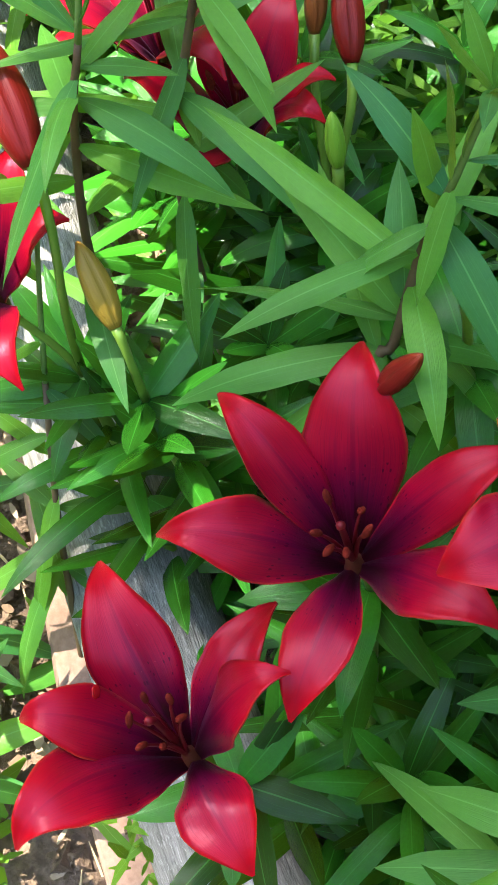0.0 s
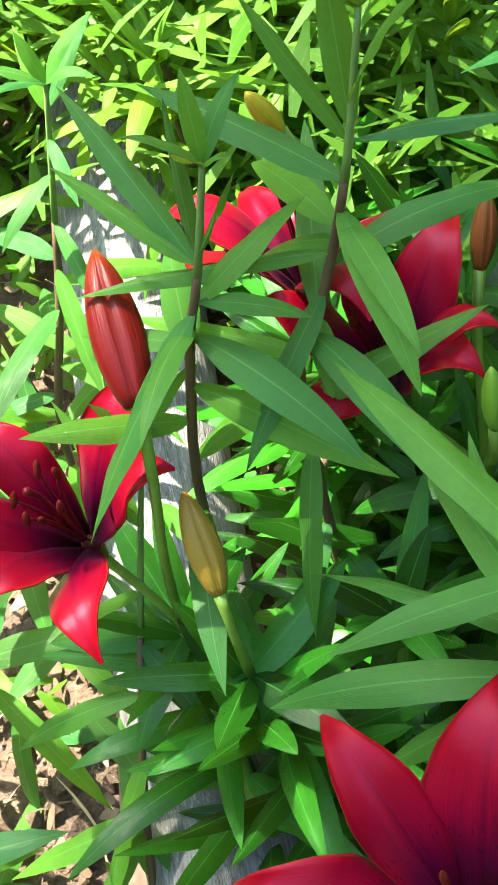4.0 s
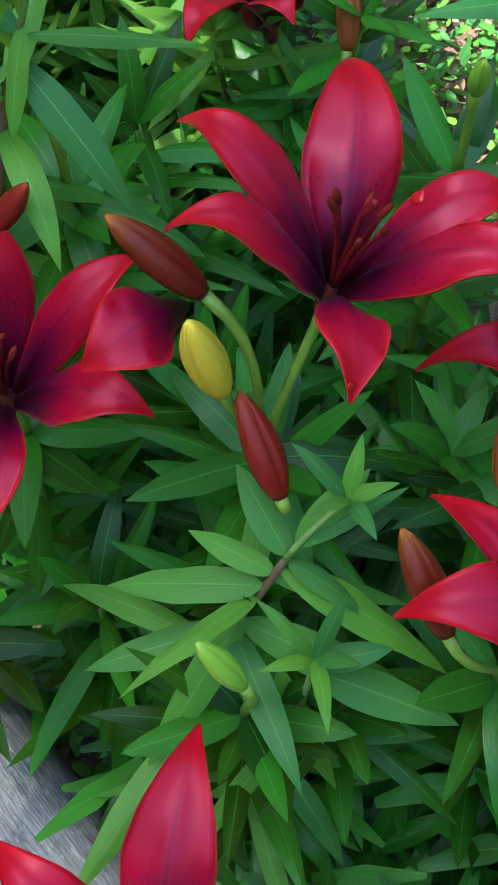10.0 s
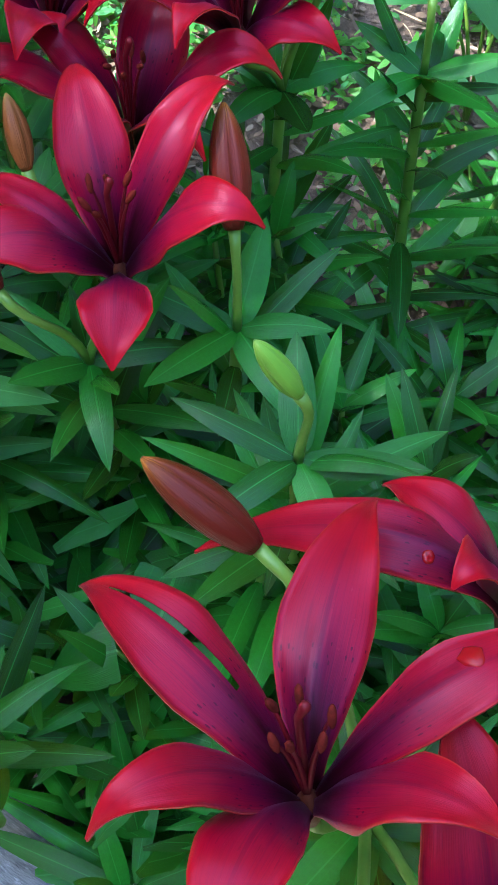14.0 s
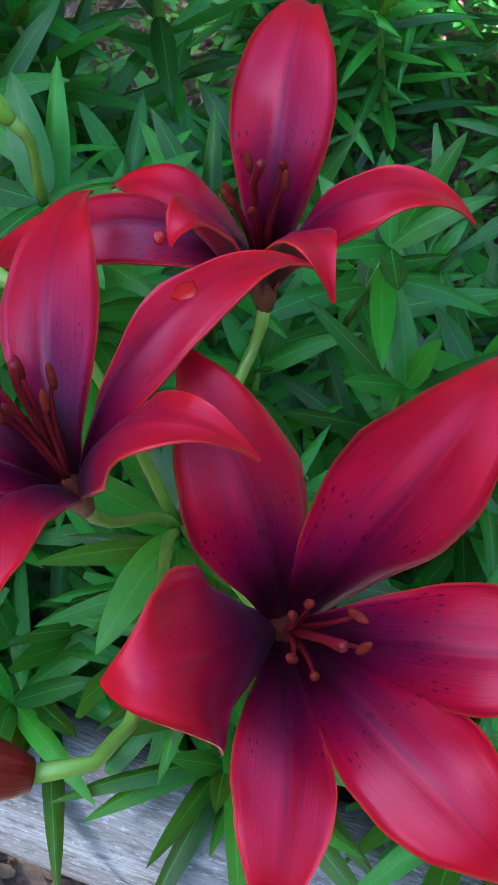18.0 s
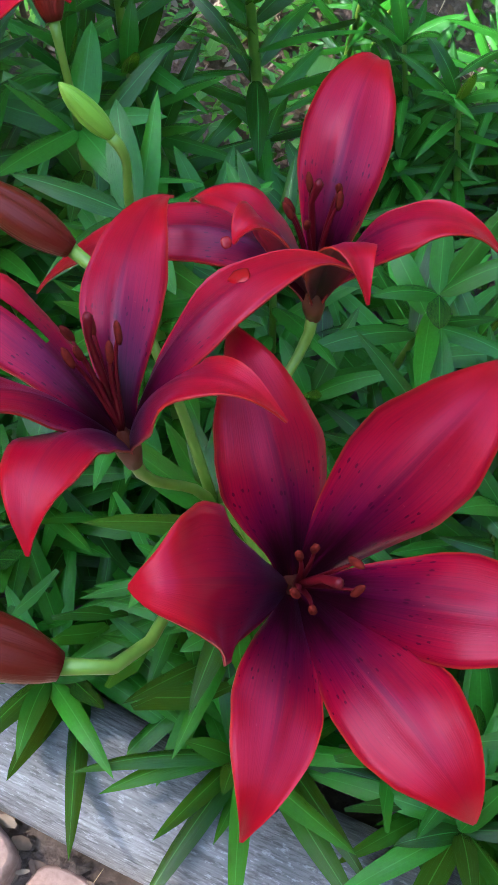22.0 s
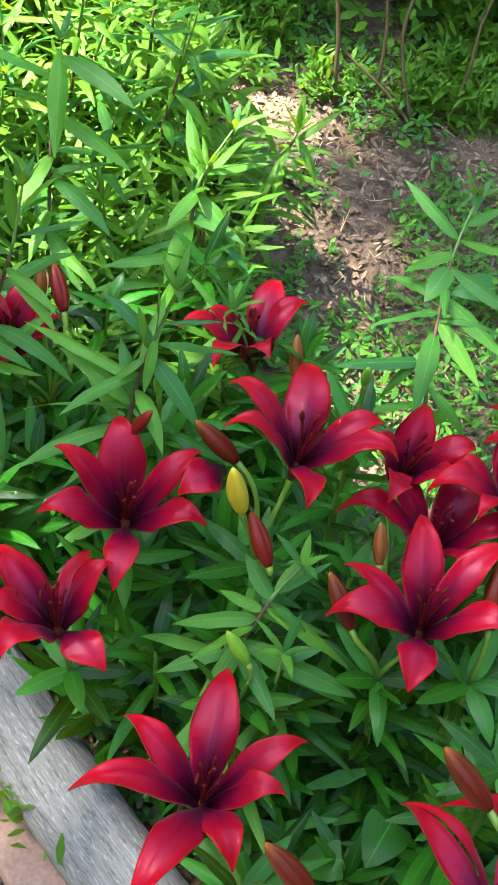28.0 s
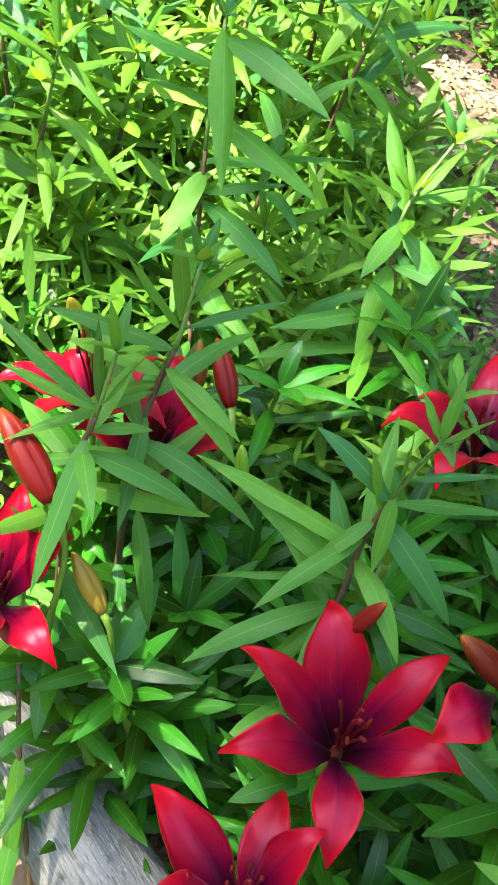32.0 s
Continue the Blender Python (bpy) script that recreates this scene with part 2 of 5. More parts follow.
def tube(bm, pts, radii, sides=7):
    """A round stem along points, closed at both ends."""
    rings = []
    side = None
    for i, p in enumerate(pts):
        t = (pts[min(i + 1, len(pts) - 1)] - pts[max(i - 1, 0)]).normalized()
        if side is None:
            side = t.cross(Vector((0.31, 0.77, 0.2))).normalized()
        side = (side - t * side.dot(t)).normalized()
        up = t.cross(side)
        rings.append([bm.verts.new(p + radii[i] * (math.cos(a) * side + math.sin(a) * up))
                      for a in (2 * math.pi * k / sides for k in range(sides))])
    for a, b in zip(rings, rings[1:]):
        for k in range(sides):
            bm.faces.new((a[k], a[(k + 1) % sides], b[(k + 1) % sides], b[k]))
    bm.faces.new(rings[0][::-1])
    bm.faces.new(rings[-1])
    return bm


def bezier(p0, p1, p2, p3, n):
    out = []
    for i in range(n + 1):
        s = i / n
        r = 1 - s
        out.append(r ** 3 * p0 + 3 * r * r * s * p1 + 3 * r * s * s * p2 + s ** 3 * p3)
    return out


def blade(bm, mid, side_at, width_at, fold_at, thick=0.0, nv=2, wave=0.0, ph=0.0, slit=False, groove=0.0):
    """A strip along mid points with real thickness; uv u runs along it, v across it."""
    uvl = bm.loops.layers.uv.verify()
    n = len(mid) - 1
    top, low = [], []
    for i, p in enumerate(mid):
        s = i / n
        t = (mid[min(i + 1, n)] - mid[max(i - 1, 0)]).normalized()
        side = side_at(s)
        side = (side - t * side.dot(t)).normalized()
        nor = t.cross(side) * -1
        w, f = width_at(s), fold_at(s)
        a, b = [], []
        for k in range(2 * nv + 1):
            v = k / nv - 1
            q = p + side * v * w + nor * (f * w * abs(v) ** 1.4 + wave * w * abs(v) * (math.sin(ph + 9 * s + 2.2 * v) + 0.5 * math.sin(2 * ph + 21 * s - 3 * v))
                                          - groove * w * math.exp(-(v / 0.17) ** 2))
            a.append(bm.verts.new(q))
            if thick:
                b.append(bm.verts.new(q - nor * thick))
        top.append(a), low.append(b)

    def quad(vs, uvs):
        try:
            fc = bm.faces.new(vs)
        except ValueError:
            return
        for lp, c in zip(fc.loops, uvs):
            lp[uvl].uv = c

    m = 2 * nv
    for i in range(n):
        for k in range(m):
            if slit and k == nv - 2 and 0.36 < i / n < 0.86:
                continue            # a tear along the petal
            uvs = [(i / n, k / m), (i / n, (k + 1) / m), ((i + 1) / n, (k + 1) / m), ((i + 1) / n, k / m)]
            quad((top[i][k], top[i][k + 1], top[i + 1][k + 1], top[i + 1][k]), uvs)
            if thick:
                quad((low[i + 1][k], low[i + 1][k + 1], low[i][k + 1], low[i][k]), [uvs[3], uvs[2], uvs[1], uvs[0]])
        if thick:
            for k in (0, m):
                e = [(i / n, k / m), ((i + 1) / n, k / m)]
                quad((top[i][k], top[i + 1][k], low[i + 1][k], low[i][k]), [e[0], e[1], e[1], e[0]])
    return bm


# ---------------------------------------------------------------- leaves (shared meshes)
LEAF_ASPECT = 0.18      # the width of the shared leaf meshes, for a length of one


def leaf_mesh(name, material, bend, fold, swell, taper, twist=0.0, n=7, wave=0.0):
    """A unit leaf along +x, upper side towards +z, one long; its width is set by the object's scale."""
    bm = bmesh.new()
    mid = [Vector((s - 0.12 * bend * s ** 3, 0, 0.25 * s * 0 - bend * s * s * 0.5)) for s in (i / n for i in range(n + 1))]

    top = swell / (swell + taper)
    peak = top ** swell * (1 - top) ** taper

    def width(s):
        return 0.5 * LEAF_ASPECT * max(0.04, s ** swell * (1 - s) ** taper / peak) if 0 < s < 1 else (0.008 if s == 0 else 0.0008)

    blade(bm, mid, lambda s: Vector((0, math.cos(twist * s), math.sin(twist * s))), width, lambda s: fold * (1 - 0.4 * s), 0.0, 2, wave)
    me = bpy.data.meshes.new(name)
    bm.to_mesh(me)
    bm.free()
    for p in me.polygons:
        p.use_smooth = True
    me.materials.append(material)
    return me


LILY_LEAVES = [leaf_mesh("leaf", M_LILY_LEAF, b, f * 1.7, 0.52, 0.80, tw, 11, 0.06) for b, f, tw in
               ((0.25, 0.25, 0.1), (0.5, 0.2, -0.2), (0.75, 0.3, 0.3), (0.1, 0.35, 0.0), (0.95, 0.2, -0.3), (0.35, 0.15, 0.4))]
GOLD_LEAVES = [leaf_mesh("leaf", M_GOLD_LEAF, b, f * 1.6, 0.62, 0.95, tw, 13, 0.13) for b, f, tw in
               ((0.3, 0.2, 0.2), (0.6, 0.15, -0.4), (0.9, 0.2, 0.5), (0.15, 0.25, -0.1), (1.2, 0.15, 0.2), (0.5, 0.1, 0.7))]


# wand leaves in the yellower material that carries the sun in its colour
SUNLIT_LEAVES = [leaf_mesh("leaf", M_WEED_LEAF, b, f, 0.60, 0.90, tw, 8, 0.05) for b, f, tw in ((0.3, 0.3, 0.3), (0.7, 0.3, -0.4), (0.1, 0.4, 0.0), (1.0, 0.3, 0.4))]


def leaf_pose(at, heading, rise, length, width, roll=0.0):
    """Where a leaf sits: its root, compass heading and rise in degrees, its length and width in metres."""
    rot = Euler((radians(roll), radians(-rise), radians(heading)), "XYZ").to_matrix().to_4x4()
    return Matrix.Translation(at) @ rot @ Matrix.Diagonal((length, width / LEAF_ASPECT, length, 1))


# ---------------------------------------------------------------- lily
INNER = ((0, 0.11, 0.24, 0.40, 0.53, 0.68, 0.82, 0.93, 1), (0.20, 0.37, 0.72, 1.01, 1.07, 0.87, 0.50, 0.19, 0.03))
OUTER = ((0, 0.11, 0.26, 0.45, 0.60, 0.75, 0.87, 0.95, 1), (0.22, 0.37, 0.68, 0.95, 1.0, 0.76, 0.41, 0.17, 0.03))


def petal(parent, throat, axis, azimuth, reach, height, width, curl, cup, rng, inner, slit=False):
    """One petal rising out of the throat and arching over to its tip."""
    e1 = Vector((0, 1, 0)).cross(axis).normalized()
    e2 = axis.cross(e1)
    a = radians(azimuth)
    out = math.cos(a) * e1 + math.sin(a) * e2
    lateral = axis.cross(out)
    span = math.hypot(reach, height)
    p0 = throat - axis * 0.013 + out * 0.001
    p3 = throat + out * reach + axis * height
    bow = lateral * span * rng.uniform(-0.05, 0.05)
    p1 = p0 + out * reach * (0.26 - 0.15 * cup) + axis * span * (0.28 + 0.20 * cup) + bow
    p2 = p3 - out * reach * 0.37 + axis * span * curl + bow
    n = 24
    mid = bezier(p0, p1, p2, p3, n)
    for k in range(n - 4, n + 1):           # the tip hooks back
        mid[k] = mid[k] - axis * span * 0.045 * ((k - n + 5) / 5) ** 2
    twist = rng.uniform(-0.35, 0.35)
    table = INNER if inner else OUTER
    blunt = rng.uniform(-0.05, 0.04) + 0.10 * max(0.0, -math.sin(a) - 0.4)

    def side(s):
        return lateral * math.cos(twist * s) + axis * math.sin(twist * s)

    def wid(s):
        f = sum(float(np.interp(s + d, *table)) for d in (-0.02, 0.0, 0.0, 0.02)) / 4
        f += blunt * max(0.0, math.sin(math.pi * (s - 0.55) / 0.45)) ** 1.5 if s > 0.55 else 0.0
        return max(0.0005, width * 0.5 * f * (1 if s < 0.97 else 0.75 if s < 1 else 0.35))

    bm = bmesh.new()
    blade(bm, mid, side, wid, lambda s: 0.70 * (1 - s) ** 1.2 - 0.46 * s * s, 0.0007, 5, 0.10, rng.uniform(0, 6), slit, 0.07)
    return part("petal", bm, M_PETAL, parent)


def stamen(parent, throat, axis, lean, length, material, rng, tip=True):
    e1 = Vector((0, 1, 0)).cross(axis).normalized()
    e2 = axis.cross(e1)
    out = math.cos(lean) * e1 + math.sin(lean) * e2
    end = throat + axis * length * 0.96 + out * length * 0.24
    pts = bezier(throat - axis * 0.008, throat + axis * length * 0.4 + out * 0.003, end - axis * length * 0.3 - out * 0.004, end, 6)
    bm = bmesh.new()
    tube(bm, pts, [0.0011, 0.0010, 0.0009, 0.0008, 0.0007, 0.0006, 0.0005], 5)
    ob = part("stamen", bm, material, parent)
    if tip:
        bm = bmesh.new()
        d = (out * rng.uniform(-0.1, 0.5) + axis * 0.7 + e2 * rng.uniform(-0.5, 0.5)).normalized() * 0.0036
        tube(bm, [end + d * k for k in (-1, -0.6, 0, 0.6, 1)], [0.0004, 0.0011, 0.0013, 0.0011, 0.0004], 6)
        me = bpy.data.meshes.new("anther")
        bm.to_mesh(me)
        bm.free()
        ob.data.materials.append(M_ANTHER)       # the anther is joined to its filament
        j = bmesh.new()
        j.from_mesh(ob.data)
        first = len(j.faces)
        j.from_mesh(me)
        j.faces.ensure_lookup_table()
        for f in j.faces[first:]:
            f.material_index = 1
        j.to_mesh(ob.data)
        j.free()
        for p in ob.data.polygons:
            p.use_smooth = True
    return ob


def lily_flower(plant, at, axis, petals, seed, cup=0.4, torn=-1, curl=0.26):
    """An open six-petalled bloom; petals: azimuth in degrees, reach and rise of the tip, width."""
    rng = random.Random(seed)
    here = Vector(at) - plant.location
    n = Vector(axis).normalized()
    bm = bmesh.new()
    tube(bm, [here - n * 0.022, here - n * 0.016, here - n * 0.011, here - n * 0.007, here - n * 0.003],
         [0.0027, 0.0040, 0.0042, 0.0018, 0.0010], 10)
    heart = part("flower", bm, M_NECTAR, plant, "open dark red lily bloom")
    bm = bmesh.new()
    tip = here + n * 0.043 + Vector((0.002, -0.002, 0))
    tube(bm, [here - n * 0.004, here + n * 0.018, here + n * 0.034, tip, tip + n * 0.0015], [0.0016, 0.0012, 0.0011, 0.0016, 0.0009], 8)
    part("pistil", bm, M_STAMEN, heart)
    for k, (az, reach, rise, wide) in enumerate(petals):
        petal(heart, here, n, az, reach, rise, wide * rng.uniform(1.0, 1.08), curl * rng.uniform(1.0, 1.4) * min(1.0, (reach / 0.05) ** 1.5) * (1 - 0.6 * max(0.0, math.sin(radians(az)))), cup, rng, k % 2 == 0, k == torn)
    for k in range(6):
        stamen(heart, here, n, k * math.pi / 3 + rng.uniform(0, 0.7), rng.uniform(0.031, 0.039), M_STAMEN, rng)
    return heart


def bud(plant, tip, foot, tone, fat=0.172):
    """A closed six-ribbed bud from its foot to its tip."""
    a, b = Vector(foot) - plant.location, Vector(tip) - plant.location
    ax = b - a
    L = ax.length
    d = ax.normalized()
    s1 = d.cross(Vector((0.2, 0.5, 0.8))).normalized()
    s2 = d.cross(s1)
    bm = bmesh.new()
    uvl = bm.loops.layers.uv.verify()
    rings, n, m = [], 14, 30
    for i in range(n + 1):
        s = i / n
        r = L * fat * (0.14 + 0.86 * math.sin(math.pi * (0.06 + 0.90 * s) ** 0.85) ** 0.85) * (1 - 0.65 * s ** 18)
        ring = []
        for k in range(m):
            th = 2 * math.pi * k / m
            groove = 1 + 0.05 * math.sin(math.pi * s) * math.cos(6 * th) - 0.34 * math.sin(math.pi * s) ** 0.5 * max(0, math.cos(3 * th)) ** 6
            ring.append(bm.verts.new(a + d * L * s + r * groove * (math.cos(th) * s1 + math.sin(th) * s2)))
        rings.append(ring)
    for i in range(n):
        for k in range(m):
            k2 = (k + 1) % m
            f = bm.faces.new((rings[i][k], rings[i][k2], rings[i + 1][k2], rings[i + 1][k]))
            for lp, c in zip(f.loops, ((i / n, k / m), (i / n, (k + 1) / m), ((i + 1) / n, (k + 1) / m), ((i + 1) / n, k / m))):
                lp[uvl].uv = c
    bm.faces.new(rings[0][::-1])
    bm.faces.new(rings[-1])
    return part("bud", bm, BUD_MATS[tone], plant, {"red": "closed red bud", "brown": "closed maroon bud", "orange": "closed orange bud",
                "olive": "closed olive bud", "yellow": "closed yellow bud", "green": "small closed green bud"}[tone])


def stem_leaves(plant, pts, count, rng, meshes, length, width, rise=(10, 45), turn=137.5, taper=True):
    """Leaves set in a spiral along a stem's points."""
    head = rng.uniform(0, 360)
    for k in range(count):
        s = (k + 0.5) / count
        x = s * (len(pts) - 1)
        i = min(int(x), len(pts) - 2)
        at = pts[i].lerp(pts[i + 1], x - i)
        head += turn + rng.uniform(-14, 14)
        size = (0.75 + 0.45 * math.sin(math.pi * (0.15 + 0.75 * s))) if taper else 1.0
        L = length * size * rng.uniform(0.82, 1.15)
        placed("leaf", rng.choice(meshes), plant,
               leaf_pose(at, head, rng.uniform(*rise) + 22 * s, L, width * rng.uniform(0.85, 1.2) * (0.7 + 0.3 * size), rng.uniform(-14, 14)))


def lily(root, flowers, buds, seed, label, leaves=34, joint=None):
    """A lily plant: stem from the soil, spiralled leaves, stalks to each bloom and bud."""
    rng = random.Random(seed)
    base = Vector((root[0], root[1], ground_z(*root)))
    plant = thing("lily_plant", base, label, "lily", "lilies in the bed")
    ends = [(Vector(c) - Vector(n).normalized() * 0.019, Vector(n)) for c, n, *_ in flowers] + \
           [(Vector(f), (Vector(t) - Vector(f)).normalized()) for t, f, _ in buds]
    if joint is None:
        mean = sum((e for e, _ in ends), Vector()) / len(ends)
        joint = Vector((0.8 * mean.x + 0.2 * base.x, 0.8 * mean.y + 0.2 * base.y, min(e.z for e, _ in ends) - 0.045))
    joint = Vector(joint) - base
    top = bezier(Vector((0, 0, -0.02)), Vector((0, 0, joint.z * 0.4)), joint - Vector((joint.x * 0.25, joint.y * 0.25, joint.z * 0.3)), joint, 12)
    bm = bmesh.new()
    tube(bm, top, [0.0042 - 0.0016 * i / 12 for i in range(13)], 8)
    part("stem", bm, M_STEM, plant)
    for e, d in ends:
        e = e - base
        bm = bmesh.new()
        L = (e - joint).length
        tube(bm, bezier(joint, joint + Vector((0, 0, L * 0.35)) + (e - joint) * 0.2, e - d.normalized() * L * 0.3, e, 7),
             [0.0021, 0.0020, 0.0019, 0.0018, 0.0018, 0.0019, 0.0021, 0.0025], 7)
        part("stalk", bm, M_STEM, plant)
    stem_leaves(plant, top[2:], leaves, rng, LILY_LEAVES, 0.058, 0.0104)
    for k in range(5):          # the collar of leaves under the blooms
        placed("leaf", rng.choice(LILY_LEAVES), plant, leaf_pose(joint, 72 * k + rng.uniform(-15, 15), rng.uniform(8, 40),
               rng.uniform(0.040, 0.056), rng.uniform(0.012, 0.015)))
    for i, (c, n, petals, cup, torn, curl) in enumerate(flowers):
        lily_flower(plant, c, n, petals, seed * 10 + i, cup, torn, curl)
    for t, f, tone in buds:
        bud(plant, t, f, tone)
    return plant


def leafy_lily(root, height, seed, lean=(0, 0), leaves=30, length=0.058, width=0.0100):
    """A lily shoot that bears no bloom."""
    rng = random.Random(seed)
    base = Vector((root[0], root[1], ground_z(*root)))
    plant = thing("lily_plant", base, "green leafy lily shoot without a bloom in the bed", "lily", "lily shoots")
    end = Vector((lean[0], lean[1], height))
    pts = bezier(Vector((0, 0, -0.02)), Vector((0, 0, height * 0.4)), end - Vector((lean[0] * 0.3, lean[1] * 0.3, height * 0.3)), end, 9)
    bm = bmesh.new()
    tube(bm, pts, [0.0036 - 0.0022 * i / 9 for i in range(10)], 7)
    part("stem", bm, M_STEM, plant)
    stem_leaves(plant, pts[1:], leaves, rng, LILY_LEAVES, length, width, (-5, 35))
    for k in range(4):
        placed("leaf", rng.choice(LILY_LEAVES), plant, leaf_pose(end, 90 * k + rng.uniform(-30, 30), rng.uniform(35, 80), rng.uniform(0.03, 0.05), 0.0105))
    return plant


def wand(root, top, seed, leaves=26, length=0.085, width=0.016, bare=0.25, droop=(-35, 35), blades=None):
    """A tall wand-like weed: brown cane, long willowy leaves, a tuft at the tip."""
    rng = random.Random(seed)
    base = Vector((root[0], root[1], ground_z(*root)))
    plant = thing("goldenrod_plant", base, "tall green weed with long willowy leaves on a brown cane", "weed", "tall weeds behind the lilies")
    end = Vector(top) - base
    pts = bezier(Vector((0, 0, -0.02)), Vector((0, 0, end.z * 0.4)), end * 0.75 + Vector((0, 0, end.z * 0.02)), end, 14)
    bm = bmesh.new()
    tube(bm, pts[:11], [0.0024 - 0.0008 * i / 10 for i in range(11)], 7)
    part("cane", bm, M_CANE, plant)
    bm = bmesh.new()
    tube(bm, pts[10:], [0.0016, 0.0014, 0.0012, 0.001, 0.0008], 6)
    part("young_cane", bm, M_CANE_TOP, plant)
    stem_leaves(plant, pts[int(14 * bare):], leaves, rng, blades or GOLD_LEAVES, length, width, droop, 137.5)
    for k in range(6):
        placed("leaf", rng.choice((blades or GOLD_LEAVES)[:4]), plant, leaf_pose(end, 60 * k + rng.uniform(-20, 20), rng.uniform(45, 78), length * rng.uniform(0.4, 0.75), width * 0.6))
    return plant


def gold_leaf_between(plant, foot, tip, width, rng):
    """A willowy leaf from its foot to its tip, upper side up."""
    foot, tip = Vector(foot) - plant.location, Vector(tip) - plant.location
    d = tip - foot
    L = d.length
    x = d.normalized()
    y = Vector((0, 0, 1)).cross(x)
    y = (y + Vector((0, 0, 1)) * rng.uniform(-0.25, 0.25)).normalized()
    y = (y - x * y.dot(x)).normalized()
    z = x.cross(y)
    bend = rng.choice((0, 1, 3, 5))
    drop = (0.3, 0.6, 0.9, 0.15, 1.2, 0.5)[bend] * 0.5
    # the mesh droops towards its tip: lift the leaf so that the tip comes out where it should
    x2 = (x + z * drop * 0.85).normalized()
    z2 = x2.cross(y)
    m = Matrix((x2 * L * 1.03, y * (width * 0.80 / LEAF_ASPECT), z2 * L)).transposed().to_4x4()
    placed("leaf", GOLD_LEAVES[bend], plant, Matrix.Translation(foot) @ m)


def tall_weed(root, cane, leaves, seed):
    """A tall weed with its cane through given points and its long leaves one by one."""
    rng = random.Random(seed)
    base = Vector((root[0], root[1], ground_z(*root)))
    plant = thing("goldenrod_plant", base, "tall green weed with long willowy leaves on a brown cane", "weed", "tall weeds behind the lilies")
    pts = [Vector((0, 0, -0.02))] + [Vector(p) - base for p in cane]
    fine = []
    for i in range(len(pts) - 1):
        a, b, c, d = pts[max(i - 1, 0)], pts[i], pts[i + 1], pts[min(i + 2, len(pts) - 1)]
        fine += [b + 0.5 * k * (c - a) + k * k * (a - 2.5 * b + 2 * c - 0.5 * d) + k ** 3 * (1.5 * b - 1.5 * c + 0.5 * d - 0.5 * a) for k in (0, 0.25, 0.5, 0.75)]
    fine.append(pts[-1])
    cut = int(len(fine) * 0.72)
    bm = bmesh.new()
    tube(bm, fine[:cut + 1], [0.0023 - 0.0009 * i / cut for i in range(cut + 1)], 7)
    part("cane", bm, M_CANE, plant)
    bm = bmesh.new()
    tube(bm, fine[cut:], [0.0014 - 0.0006 * i / max(1, len(fine) - cut) for i in range(len(fine) - cut)], 6)
    part("young_cane", bm, M_CANE_TOP, plant)
    for foot, tip, width in leaves:
        gold_leaf_between(plant, foot, tip, width, rng)
    stem_leaves(plant, fine[2:cut], 9, rng, GOLD_LEAVES, 0.058, 0.010, (-40, 20))
    for k in range(5):
        placed("leaf", rng.choice(GOLD_LEAVES[:4]), plant, leaf_pose(fine[-1], 72 * k + rng.uniform(-20, 20), rng.uniform(50, 80), rng.uniform(0.02, 0.035), 0.006))
    return plant


def scattered(name, material, places, size, aspect, rise, label, category, rng, parent=None, segs=2, curl=0.25):
    """Many small leaves or straws as one mesh of kind stuff; places: rows of x, y, z."""
    verts, faces, uvs = [], [], []
    for x, y, z in places:
        L = rng.uniform(*size)
        W = L * rng.uniform(*aspect) * 0.5
        rot = Euler((radians(rng.uniform(-25, 25)), radians(-rng.uniform(*rise)), rng.uniform(0, 6.283))).to_matrix()
        n0 = len(verts)
        bent = rng.uniform(-curl, curl * 1.6)
        for i in range(segs + 1):
            s = i / segs
            w = W * (math.sin(math.pi * (0.12 + 0.80 * s)) if segs > 1 else 1)
            for v in (-1, 1):
                p = rot @ Vector((s * L, v * w, -bent * L * s * s + 0.12 * w * abs(v)))
                verts.append((x + p.x, y + p.y, z + p.z))
        for i in range(segs):
            a = n0 + 2 * i
            faces.append((a, a + 1, a + 3, a + 2))
            uvs += [(i / segs, 0), (i / segs, 1), ((i + 1) / segs, 1), ((i + 1) / segs, 0)]
    me = bpy.data.meshes.new(name)
    me.from_pydata(verts, [], faces)
    layer = me.uv_layers.new(name="UVMap")
    layer.data.foreach_set("uv", [c for uv in uvs for c in uv])
    for p in me.polygons:
        p.use_smooth = True
    me.materials.append(material)
    ob = new(name, me)
    if parent is None:
        tagged(ob, label, category, "", "stuff")
    else:
        ob.parent = parent
        tagged(ob, label, "", "", "stuff")
    return ob


# ---------------------------------------------------------------- the setting
def ground_material():
    m, nt, b = mat("leaf_litter_soil", 0.95)
    co = nt.nodes.new("ShaderNodeTexCoord").outputs["Object"]
    f, g, h = noise_tex(nt, co, 140, 6, 0.7), noise_tex(nt, co, 22, 4), noise_tex(nt, co, 4, 2)
    s = math_node(nt, "ADD", math_node(nt, "MULTIPLY", f, 0.55), math_node(nt, "MULTIPLY", g, 0.45))
    col = ramp(nt, s, [(0.32, (0.030, 0.021, 0.015)), (0.5, (0.115, 0.078, 0.056)), (0.70, (0.29, 0.205, 0.15))])
    col = mix(nt, math_node(nt, "MULTIPLY", h, 0.4), col, (0.24, 0.15, 0.105))
    nt.links.new(col, b.inputs["Base Color"])
    bump(nt, b, math_node(nt, "ADD", s, g), 1.0, 0.012)
    return m


M_GROUND = ground_material()


